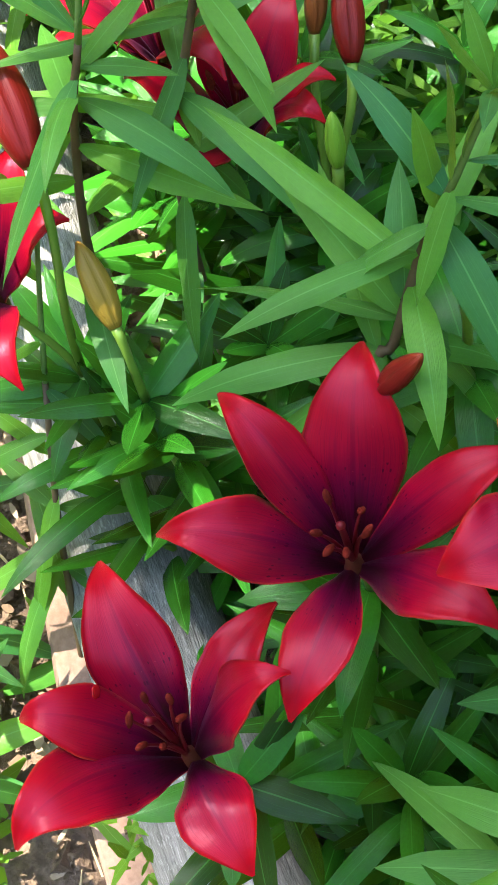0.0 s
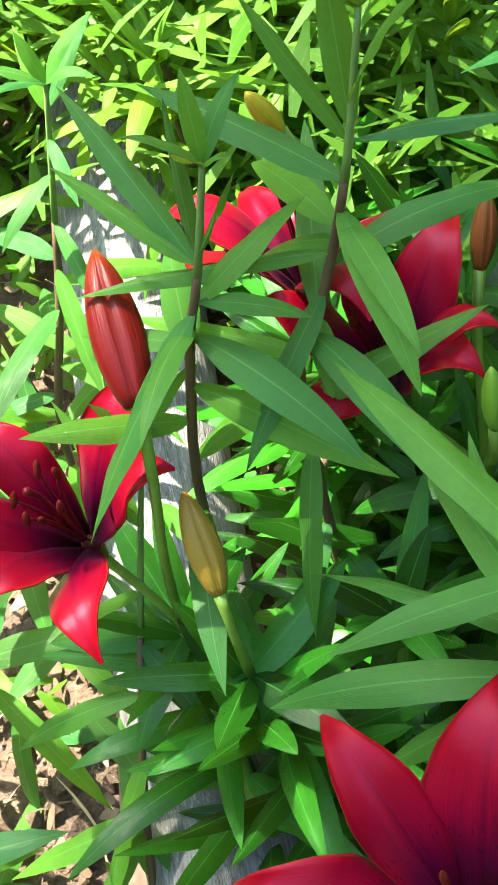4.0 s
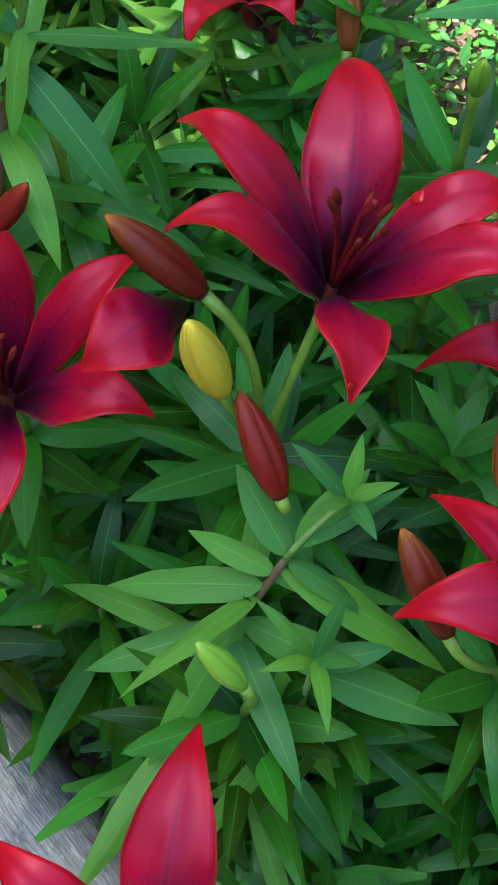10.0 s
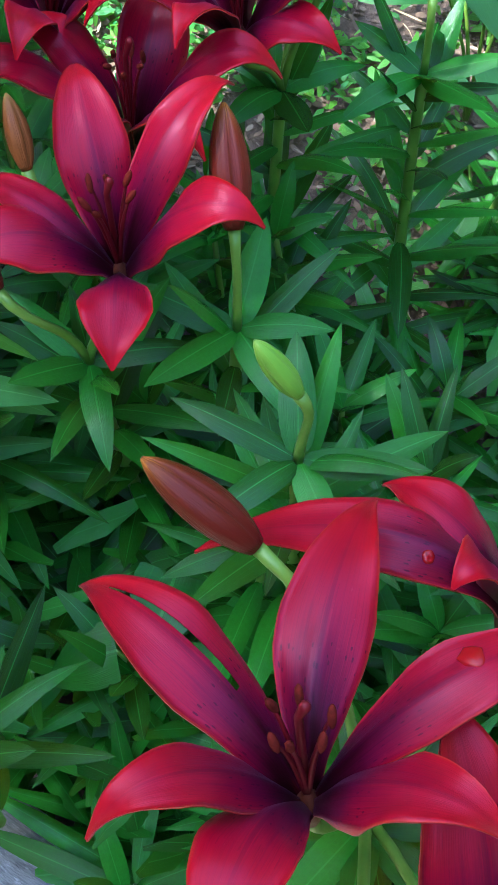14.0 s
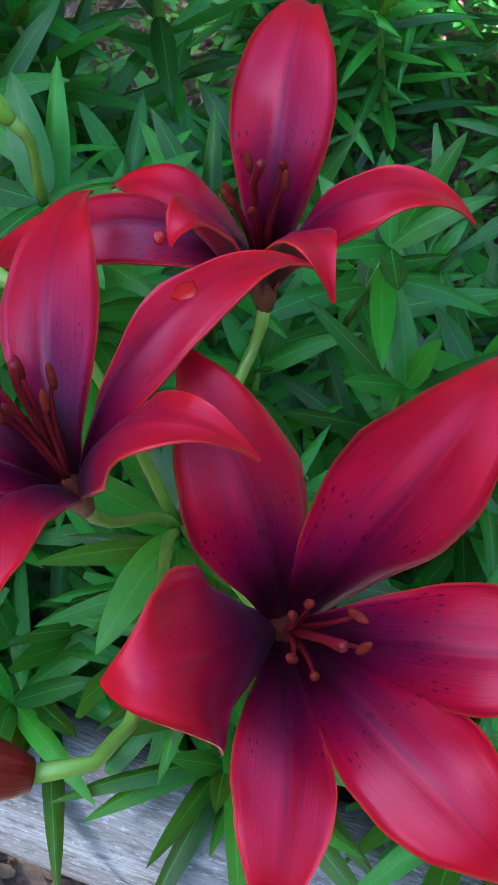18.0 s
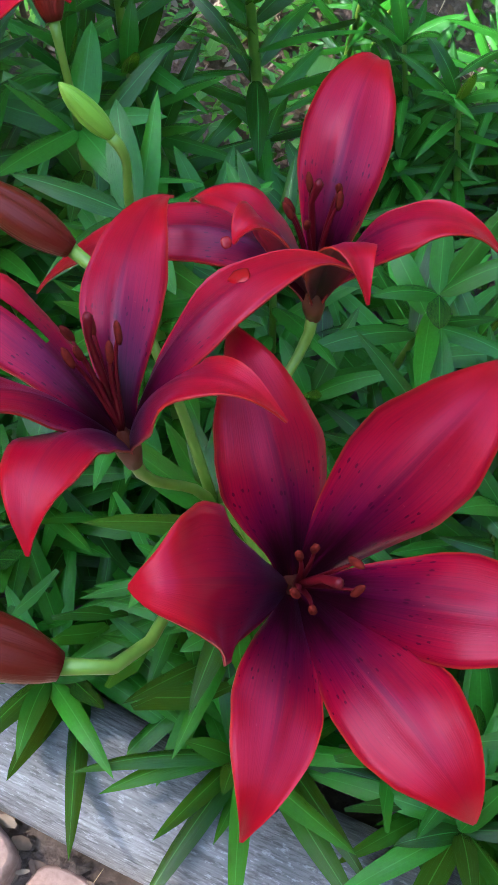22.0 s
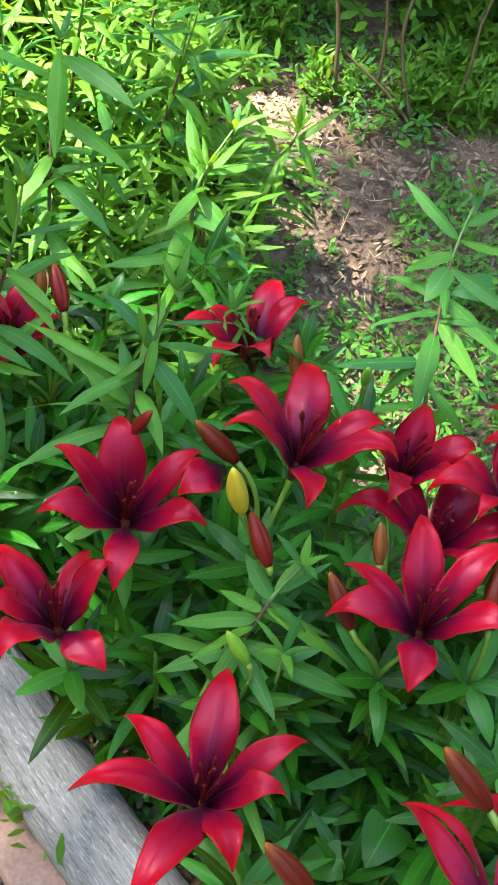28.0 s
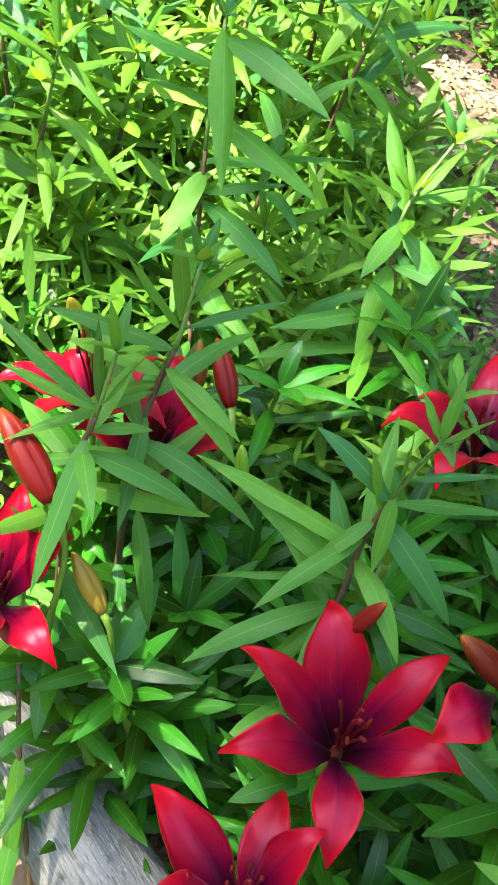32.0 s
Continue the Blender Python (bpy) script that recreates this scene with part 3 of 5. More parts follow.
def ground():
    xs = [-60, -20, -6, -2.5] + [-1.2 + 0.05 * i for i in range(49)] + [2.5, 6, 20, 60]
    ys = [-60, -20, -6, -2] + [-0.8 + 0.05 * i for i in range(53)] + [3, 7, 20, 60]
    bm = bmesh.new()
    grid = []
    for y in ys:
        row = []
        for x in xs:
            near = abs(x) < 1.3 and -0.9 < y < 1.9
            z = ground_z(x, y) if abs(x) < 7 and abs(y) < 7 else ground_z(max(-7, min(7, x)), max(-7, min(7, y)))
            if near:
                z += 0.012 * (noise.noise(Vector((x * 6, y * 6, 0))) - 0.2) + 0.005 * noise.noise(Vector((x * 25, y * 25, 3)))
            row.append(bm.verts.new((x, y, z)))
        grid.append(row)
    for a, b in zip(grid, grid[1:]):
        for i in range(len(xs) - 1):
            bm.faces.new((a[i], a[i + 1], b[i + 1], b[i]))
    ob = part("ground", bm, M_GROUND, None)
    tagged(ob, "brown soil scattered with dead leaves and straw", "ground", "", "structure")


ground()


def log_material():
    """Silvered wood: fine grey grain along the log, short pale flecks, darker weather stains, one knot."""
    m, nt, b = mat("weathered_wood", 0.75)
    b.inputs["Specular IOR Level"].default_value = 0.35
    uv = nt.nodes.new("ShaderNodeUVMap").outputs["UV"]
    grain = noise_tex(nt, stretched(nt, uv, 45, 700, 1), 1.0, 5, 0.7)
    wide = noise_tex(nt, stretched(nt, uv, 9, 90, 1), 1.0, 4)
    patch = noise_tex(nt, stretched(nt, uv, 12, 30, 1), 1.0, 4)
    fleck = noise_tex(nt, stretched(nt, uv, 150, 420, 1), 1.0, 3, 0.7)
    s = math_node(nt, "ADD", math_node(nt, "MULTIPLY", grain, 0.6), math_node(nt, "MULTIPLY", wide, 0.4))
    col = ramp(nt, s, [(0.34, (0.11, 0.105, 0.10)), (0.5, (0.25, 0.245, 0.24)), (0.66, (0.38, 0.375, 0.37))])
    col = mix(nt, math_node(nt, "MULTIPLY", ramp(nt, patch, [(0.4, (0, 0, 0)), (0.65, (1, 1, 1))]), 0.55), col, (0.14, 0.135, 0.135))
    col = mix(nt, math_node(nt, "MULTIPLY", ramp(nt, fleck, [(0.56, (0, 0, 0)), (0.64, (1, 1, 1))]), 0.45), col, (0.52, 0.52, 0.53))
    pits = noise_tex(nt, stretched(nt, uv, 70, 230, 1), 1.0, 4, 0.7)
    col = mix(nt, math_node(nt, "MULTIPLY", ramp(nt, pits, [(0.38, (1, 1, 1)), (0.47, (0, 0, 0))]), 0.6), col, (0.075, 0.07, 0.066))
    nt.links.new(col, b.inputs["Base Color"])
    relief = math_node(nt, "ADD", s, math_node(nt, "ADD", math_node(nt, "MULTIPLY", fleck, 0.5), math_node(nt, "MULTIPLY", pits, 0.8)))
    bump(nt, b, relief, 0.9, 0.0022)
    return m


M_LOG = log_material()
LOG_R = 0.035


def timber_log():
    r = LOG_R
    xs = [-0.62 + 1.16 * i / 100 for i in range(101)]
    line = [Vector((x, log_y(x), ground_z(x, log_y(x)) + r * 0.86)) for x in xs]
    base = line[50]
    bm = bmesh.new()
    rings, m = [], 36
    uvl = bm.loops.layers.uv.verify()
    knot_at, knot_th = 62, 1.9
    for i, c in enumerate(line):
        d = (line[min(i + 1, 100)] - line[max(i - 1, 0)]).normalized()
        side = d.cross(Vector((0, 0, 1))).normalized()
        up = side.cross(d)
        ring = []
        s = i / 100
        for k in range(m):
            th = 2 * math.pi * k / m
            rr = r * (1 + 0.05 * noise.noise(Vector((s * 5, math.cos(th), math.sin(th)))) + 0.02 * noise.noise(Vector((s * 4, th * 7, 7)))
                      + 0.012 * noise.noise(Vector((s * 50, th * 16, 1))))
            off = math.hypot((i - knot_at) * 0.9, (th - knot_th) * 5)
            rr *= 1 + 0.05 * math.exp(-(off / 2.2) ** 2)
            ring.append(bm.verts.new(c - base + rr * (math.cos(th) * side + math.sin(th) * up)))
        rings.append(ring)
    for i, (p, q) in enumerate(zip(rings, rings[1:])):
        for k in range(m):
            f = bm.faces.new((p[k], p[(k + 1) % m], q[(k + 1) % m], q[k]))
            for lp, c in zip(f.loops, ((i, k), (i, k + 1), (i + 1, k + 1), (i + 1, k))):
                lp[uvl].uv = (c[0] * 0.0145, c[1] / m * 0.22)       # metres along and round
    bm.faces.new(rings[0][::-1])
    bm.faces.new(rings[-1])
    bmesh.ops.recalc_face_normals(bm, faces=bm.faces)
    ob = part("timber_log", bm, M_LOG, None)
    ob.location = base
    tagged(ob, "weathered grey round timber edging the flower bed on the soil", "log")


timber_log()


M_EDGING = plain("pink_concrete", (0.21, 0.125, 0.095), (0.36, 0.235, 0.185), 0.9, 260, 0.35, 0.0015)


def edging_block(at, heading, humps):
    """A concrete edging block: straight front, scalloped back, set in the soil."""
    bm = bmesh.new()
    pitch, depth, high = 0.053, 0.034, 0.026
    line = []
    for h in range(humps):
        for k in range(9):
            th = math.pi * (1 - k / 8)
            line.append((h * pitch + pitch / 2 + math.cos(th) * pitch * 0.49, -depth - math.sin(th) * pitch * 0.22))
    low, top, inner = [], [], []
    outline = [(0.0, 0.0)] + line + [(humps * pitch, 0.0)]
    cx, cy = humps * pitch / 2, -depth * 0.7
    for x, y in outline:
        low.append(bm.verts.new((x, y, -0.03)))
        top.append(bm.verts.new((x, y, high - 0.005)))
        inner.append(bm.verts.new((x + (cx - x) * 0.03, y + (cy - y) * 0.12, high + 0.0015 * noise.noise(Vector((x * 60, y * 60, at[0] * 9))))))
    n = len(outline)
    for a, b in ((low, top), (top, inner)):
        for k in range(n):
            bm.faces.new((a[k], b[k], b[(k + 1) % n], a[(k + 1) % n]))
    bm.faces.new(inner)
    bmesh.ops.recalc_face_normals(bm, faces=bm.faces)
    ob = part("edging_block", bm, M_EDGING, None)
    for p in ob.data.polygons:
        p.use_smooth = len(p.vertices) == 4
    ob.matrix_basis = pose(at[0], at[1], ground_z(*at), 0, 0, heading)
    tagged(ob, "sunlit pink concrete edging block with a scalloped back", "edging block", "edging blocks beside the log")


def edging():
    x, y, head = 0.195, -0.545, 135.6
    for k in range(9):
        rad = radians(head)
        humps = 3 if k % 3 else 4
        edging_block((x, y), head + (1.5, -2.0, 0.8)[k % 3], humps)
        step = 0.053 * humps + 0.004
        x, y = x + math.cos(rad) * step, y + math.sin(rad) * step
        head -= 0.4 if k < 3 else 2.0


edging()

M_STONE = plain("pale_stone", (0.55, 0.50, 0.42), (0.75, 0.71, 0.62), 0.85, 90, 0.3)
M_DEAD = plain("dead_leaf", (0.045, 0.028, 0.018), (0.24, 0.155, 0.100), 0.85, 90, 0.3)
M_DRY = plain("dry_leaf", (0.13, 0.09, 0.060), (0.34, 0.26, 0.185), 0.85, 45, 0.3)
M_STRAW = plain("straw", (0.30, 0.21, 0.10), (0.55, 0.42, 0.24), 0.8, 40, 0.2)
M_BARK = plain("bark", (0.10, 0.055, 0.03), (0.26, 0.15, 0.085), 0.85, 60, 0.8, 0.006, (3, 3, 0.4))


def pebble(at, size, seed):
    rng = random.Random(seed)
    bm = bmesh.new()
    bmesh.ops.create_icosphere(bm, subdivisions=3, radius=1.0)
    for v in bm.verts:
        k = 1 + 0.22 * noise.noise(v.co * 1.3 + Vector((seed, 0, 0))) + 0.06 * noise.noise(v.co * 5)
        v.co = Vector((v.co.x * size * k, v.co.y * size * 0.75 * k, v.co.z * size * 0.42 * k))
    ob = part("stone", bm, M_STONE, None)
    ob.matrix_basis = pose(at[0], at[1], ground_z(*at) + size * 0.2, 0, 0, rng.uniform(0, 180))
    tagged(ob, "pale flat stone lying on the reddish soil", "stone", "stones on the soil")


for seed, (x, y, size) in enumerate(((-0.104, -0.291, 0.020), (-0.215, -0.25, 0.009), (-0.03, -0.39, 0.010), (-0.35, -0.02, 0.010), (0.03, -0.265, 0.008), (-0.52, 0.06, 0.012))):
    pebble((x, y), size, seed)


def stake():
    """The dark peg that holds the log."""
    at = Vector((0.024, -0.272, ground_z(0.024, -0.272)))
    bm = bmesh.new()
    tube(bm, [Vector((0, 0, -0.02)), Vector((0, 0.002, 0.008)), Vector((0.001, 0.006, 0.020)), Vector((0.001, 0.008, 0.022))], [0.008, 0.008, 0.0075, 0.005], 12)
    ob = part("peg", bm, M_PEG, None)
    ob.location = at
    tagged(ob, "short dark iron peg holding the log in the soil", "peg")


M_PEG = plain("dark_iron", (0.025, 0.025, 0.03), (0.07, 0.07, 0.08), 0.6, 120, 0.3)
stake()


def nail():
    """The nail head in a dark knot of the log."""
    bm = bmesh.new()
    tube(bm, [Vector((0, 0, z)) for z in (-0.004, 0.0002, 0.0008, 0.0012)], [0.0062, 0.0060, 0.0050, 0.0036], 20)
    tube(bm, [Vector((0, 0, z)) for z in (0.0002, 0.0022, 0.0027)], [0.0026, 0.0026, 0.0018], 14)
    ob = part("nail", bm, M_PEG, None)
    ob.matrix_basis = Matrix.Translation((0.0762, -0.2576, 0.1148)) @ Vector((0.356, 0.407, 0.841)).to_track_quat("Z", "Y").to_matrix().to_4x4()
    tagged(ob, "small round nail head in a dark knot of the log", "nail")


nail()


def tree_post():
    """The leaning brown trunk at the far side of the path."""
    base = Vector((0.128, 0.87, ground_z(0.128, 0.87)))
    tree = thing("tree", base, "leaning reddish brown tree trunk wrapped by creeper", "tree")
    pts = [Vector((0.05 * s * s + 0.10 * s, 0.05 * s, 1.0 * s - 0.03)) for s in (k / 12 for k in range(13))]
    bm = bmesh.new()
    tube(bm, pts, [0.024 - 0.006 * k / 12 + 0.006 * max(0, 1 - k) for k in range(13)], 14)
    for v in bm.verts:
        v.co += Vector((noise.noise(v.co * 30), noise.noise(v.co * 30 + Vector((9, 0, 0))), 0)) * 0.004
    part("trunk", bm, M_BARK, tree)
    for k in range(2):
        bm = bmesh.new()
        tube(bm, [p + Vector((math.cos(i * 0.9 + 3 * k), math.sin(i * 0.9 + 3 * k), 0)) * 0.034 for i, p in enumerate(pts)], [0.0035] * 13, 6)
        part("creeper_vine", bm, M_CANE, tree)


tree_post()


def twig(points, radius):
    base = Vector(points[0])
    bm = bmesh.new()
    ps = [Vector(p) - base for p in points]
    fine = bezier(*ps, 14)
    for i, p in enumerate(fine):
        fine[i] = p + Vector((noise.noise(p * 14), noise.noise(p * 14 + Vector((5, 0, 0))), 0)) * 0.008
    fine[0] = Vector((0, 0, -0.01))
    tube(bm, fine, [radius * (1 - 0.5 * i / 14) for i in range(15)], 7)
    ob = part("vine", bm, M_CANE, None)
    ob.location = base
    tagged(ob, "bare brown vine rising from the ground by the path", "vine", "bare vines")


def rooted(x, y, dz=0.0):
    return (x, y, ground_z(x, y) + dz)


twig([rooted(-0.117, 0.867), rooted(-0.13, 0.88, 0.12), rooted(-0.17, 0.93, 0.22), rooted(-0.16, 0.95, 0.42)], 0.003)
twig([rooted(-0.011, 0.847), rooted(-0.10, 0.90, 0.10), rooted(-0.03, 0.94, 0.20), rooted(0.04, 0.98, 0.36)], 0.0026)
twig([rooted(-0.015, 0.85), rooted(-0.05, 0.87, 0.03), rooted(-0.09, 0.875, 0.05), rooted(-0.13, 0.88, 0.07)], 0.0024)
twig([rooted(0.03, 0.869), rooted(0.02, 0.91, 0.08), rooted(0.06, 0.93, 0.15), rooted(0.04, 1.0, 0.33)], 0.0024)
twig([rooted(-0.07, 0.88), rooted(-0.07, 0.92, 0.15), rooted(-0.11, 0.98, 0.2), rooted(-0.09, 1.05, 0.4)], 0.0024)


def unseen_bough():
    """An unseen leafy bough, added high over the bed to break the sunlight up."""
    rng = random.Random(77)
    far = 9.0
    mid = Vector((-0.04, -0.10, 0.35)) + SUN_DIR * far
    foot = Vector((-6.6, 3.6, ground_z(-6.6, 3.6)))
    tree = thing("tree", foot, "unseen leafy tree added to shade the flower bed", "tree")
    bm = bmesh.new()
    crown_at = mid - foot
    tube(bm, bezier(Vector((0, 0, -0.1)), Vector((0.1, 0, 3.0)), Vector((0.3, -0.3, 6)), Vector((0.4, -0.3, 10)), 10), [0.22 - 0.013 * i for i in range(11)], 12)
    part("trunk", bm, M_BARK, tree)
    bm = bmesh.new()
    tube(bm, bezier(Vector((0.3, -0.25, 6.2)), Vector((1.0, -0.6, 7.4)), crown_at + Vector((-0.9, 0.6, 0.1)), crown_at, 12), [0.06 - 0.004 * i for i in range(13)], 8)
    part("limb", bm, M_BARK, tree)
    places = []
    while len(places) < 3200:
        x, y = rng.uniform(-0.7, 1.0), rng.uniform(-0.8, 1.45)      # where its shadow falls on the ground
        if x < (-0.35 if y < 0.12 else -0.175 if y < 0.33 else -0.16 if y < 0.78 else -0.05 if y < 0.92 else -0.6) + 0.08 * noise.noise(Vector((y * 4, 1, 0))) or y < log_y(x) - 0.05:
            continue
        if (x + 0.095) ** 2 + (y + 0.115) ** 2 < 0.047 ** 2:
            continue                                                 # the bright patch on the log
        if any((x - a) ** 2 + (y - c) ** 2 < r * r for a, c, r in ((0.03, 0.45, 0.10), (0.20, 0.37, 0.07), (0.35, 0.19, 0.07), (0.19, 0.27, 0.055), (-0.03, 0.31, 0.06), (-0.05, 0.60, 0.07), (0.12, 0.56, 0.06))):
            continue                                                 # sunny patches on the path
        if noise.noise(Vector((x * 13, y * 13, 6))) > (0.30 if y > 0.6 else 0.12 if y > 0.36 else 0.10 if x > 0.22 and y > 0.02 else 0.26 if y > -0.06 else 0.9):
            continue                                                 # gaps that let the sun through to the path
        places.append(Vector((x, y, ground_z(x, y))) + SUN_DIR * (far + rng.uniform(-0.3, 0.3)) - foot)
    scattered("crown", M_WEED_LEAF, places, (0.06, 0.11), (0.5, 0.7), (-20, 20), "green leaves of the unseen shading bough", "", rng, tree)


unseen_bough()


def woodland():
    """An unseen ring of foliage, added all round to block the low sky."""
    rng = random.Random(31)
    places = []
    for k in range(5200):
        a = rng.uniform(0, 2 * math.pi)
        r = rng.uniform(5.5, 8.0) if k % 3 else rng.uniform(4.2, 5.5)
        x, y = r * math.cos(a), r * math.sin(a)
        high = 6.0 + 1.5 * noise.noise(Vector((a * 3, 1, 0)))
        places.append((x, y, ground_z(x, y) + rng.uniform(0, 1) ** 0.8 * (high if k % 3 else 2.5)))
    scattered("woodland", M_IVY_LEAF, places, (0.5, 1.0), (0.5, 0.8), (-60, 60), "unseen ring of dark green foliage added to block low skylight", "woodland", rng)


woodland()


# ---------------------------------------------------------------- lilies in bloom
lily((-0.19, 0.02), [
    ((-0.2025, 0.0520, 0.3397), (0.000, -0.100, 0.995),
     [(109.2, 0.0608, 0.0320, 0.0303), (48.3, 0.0600, 0.0294, 0.0207), (-6.6, 0.0548, 0.0206, 0.0227), (-85.5, 0.0554, -0.0028, 0.0227), (-157.6, 0.0595, 0.0198, 0.0237), (155.7, 0.0611, 0.0281, 0.0202)], 0.15, -1, 0.24),
], [
    ((-0.1991, 0.0996, 0.3956), (-0.2107, 0.0931, 0.3736), "red"),
], 1, "dark red lily with one wide open bloom and a red bud")

lily((-0.19, -0), [
    ((-0.2301, -0.0226, 0.3092), (-0.100, 0.000, 0.995),
     [(141.2, 0.0675, 0.0171, 0.0266), (80.8, 0.0558, 0.0098, 0.0221), (44.5, 0.0436, 0.0341, 0.0221), (-33.4, 0.0449, -0.0078, 0.0256), (-111.6, 0.0554, 0.0341, 0.0276), (-156.7, 0.0446, 0.0326, 0.0236)], 0.3, -1, 0.24),
], [
], 2, "dark red lily with one bloom leaning over the log", 16)

lily((-0.3, 0.06), [
    ((-0.3837, 0.1001, 0.3117), (0.000, -0.148, 0.989),
     [(90.7, 0.0518, 0.0274, 0.0227), (43.2, 0.0430, 0.0275, 0.0206), (-38.9, 0.0522, 0.0145, 0.0216), (-89.2, 0.0383, 0.0260, 0.0195), (-138.0, 0.0341, 0.0260, 0.0216), (161.5, 0.0413, 0.0260, 0.0206)], 0.45, -1, 0.26),
], [
    ((-0.4003, 0.1630, 0.3832), (-0.3651, 0.1309, 0.3612), "red"),
], 3, "dark red lily with an open bloom and a tall bud")

lily((-0.26, 0.18), [
    ((-0.3282, 0.2093, 0.3079), (0.000, -0.050, 0.999),
     [(89.3, 0.0524, 0.0276, 0.0235), (25.6, 0.0400, 0.0268, 0.0190), (-2.3, 0.0409, 0.0268, 0.0212), (-89.1, 0.0474, 0.0229, 0.0201), (-165.2, 0.0438, 0.0268, 0.0224), (136.9, 0.0334, 0.0268, 0.0201)], 0.45, -1, 0.26),
], [
    ((-0.3184, 0.2655, 0.3477), (-0.3132, 0.2493, 0.3257), "orange"),
    ((-0.3095, 0.2702, 0.3473), (-0.2930, 0.2417, 0.3253), "red"),
    ((-0.2813, 0.2018, 0.3477), (-0.2765, 0.1945, 0.3257), "green"),
], 4, "dark red lily behind willowy leaves, with upright buds")

lily((-0.34, 0.22), [
    ((-0.3669, 0.2200, 0.3301), (-0.095, 0.286, 0.953),
     [(130.5, 0.0352, 0.0120, 0.0200), (47.3, 0.0466, 0.0120, 0.0190), (-29.5, 0.0531, 0.0120, 0.0200), (-113.7, 0.0526, 0.0120, 0.0180), (-160.6, 0.0545, 0.0120, 0.0200), (157.5, 0.0426, 0.0120, 0.0180)], 0.45, -1, 0.26),
], [
    ((-0.3853, 0.2312, 0.3962), (-0.3808, 0.2387, 0.3742), "yellow"),
], 5, "dark red lily with a bloom and a yellow bud among weeds")

lily((-0.13, 0.27), [
    ((-0.1450, 0.2780, 0.2900), (-0.195, 0.098, 0.976),
     [(78.9, 0.0710, 0.0222, 0.0290), (43.4, 0.0570, 0.0231, 0.0232), (-61.1, 0.0451, 0.0276, 0.0265), (-110.0, 0.0580, 0.0284, 0.0232), (-165.8, 0.0572, 0.0309, 0.0265), (159.4, 0.0410, 0.0276, 0.0232)], 0.45, -1, 0.26),
], [
    ((-0.1110, 0.2920, 0.3050), (-0.1060, 0.2700, 0.2780), "orange"),
], 6, "dark red lily bloom seen from the side, with an orange bud")

lily((-0.09, 0.05), [
    ((-0.0970, 0.0837, 0.3986), (0.099, 0.050, 0.994),
     [(96.7, 0.0731, 0.0181, 0.0275), (27.2, 0.0552, 0.0249, 0.0203), (-4.7, 0.0593, 0.0288, 0.0208), (-77.9, 0.0445, 0.0042, 0.0234), (-169.6, 0.0551, 0.0207, 0.0208), (153.3, 0.0646, 0.0219, 0.0203)], 0.7, -1, 0.36),
], [
    ((-0.1383, 0.0529, 0.4110), (-0.1266, 0.0506, 0.3716), "yellow"),
    ((-0.1210, 0.0505, 0.3739), (-0.1020, 0.0258, 0.3519), "red"),
    ((-0.1681, 0.0792, 0.4183), (-0.1367, 0.0708, 0.3963), "brown"),
], 7, "dark red lily with a raised bloom, a half-open flower and buds")

lily((-0.01, 0.07), [
    ((-0.0222, 0.1216, 0.3595), (0.099, -0.099, 0.990),
     [(82.1, 0.0515, 0.0194, 0.0268), (21.1, 0.0449, 0.0298, 0.0203), (-31.2, 0.0340, 0.0320, 0.0203), (-106.8, 0.0472, 0.0298, 0.0189), (-170.8, 0.0342, 0.0298, 0.0189), (172.2, 0.0299, 0.0298, 0.0198)], 0.6, -1, 0.34),
    ((0.0071, 0.0809, 0.3380), (0.000, 0.119, 0.993),
     [(65.3, 0.0583, 0.0340, 0.0291), (-1.7, 0.0609, 0.0245, 0.0226), (-59.5, 0.0543, 0.0241, 0.0196), (-116.6, 0.0545, 0.0241, 0.0196), (-175.2, 0.0712, 0.0217, 0.0231), (140.8, 0.0553, 0.0241, 0.0226)], 0.6, -1, 0.36),
], [
    ((-0.0368, 0.0543, 0.3870), (-0.0318, 0.0365, 0.3650), "orange"),
], 8, "pair of dark red lily blooms on one stem")

lily((0.01, -0.01), [
    ((0.0004, -0.0012, 0.3613), (-0.050, 0.000, 0.999),
     [(98.9, 0.0675, 0.0304, 0.0252), (47.7, 0.0699, 0.0296, 0.0222), (-16.1, 0.0546, 0.0306, 0.0222), (-95.3, 0.0450, -0.0058, 0.0257), (-171.1, 0.0620, 0.0082, 0.0242), (150.1, 0.0632, 0.0089, 0.0188)], 0.6, -1, 0.34),
], [
    ((-0.0642, 0.0134, 0.3772), (-0.0434, -0.0109, 0.3552), "brown"),
], 9, "dark red lily with a wide bloom and a maroon bud")

lily((0.045, 0.0), [
], [
    ((0.0417, 0.0387, 0.3943), (0.0434, 0.0050, 0.3640), "brown"),
], 20, "leafy lily with a single upright maroon bud", 20, (0.0450, -0.0030, 0.3100))

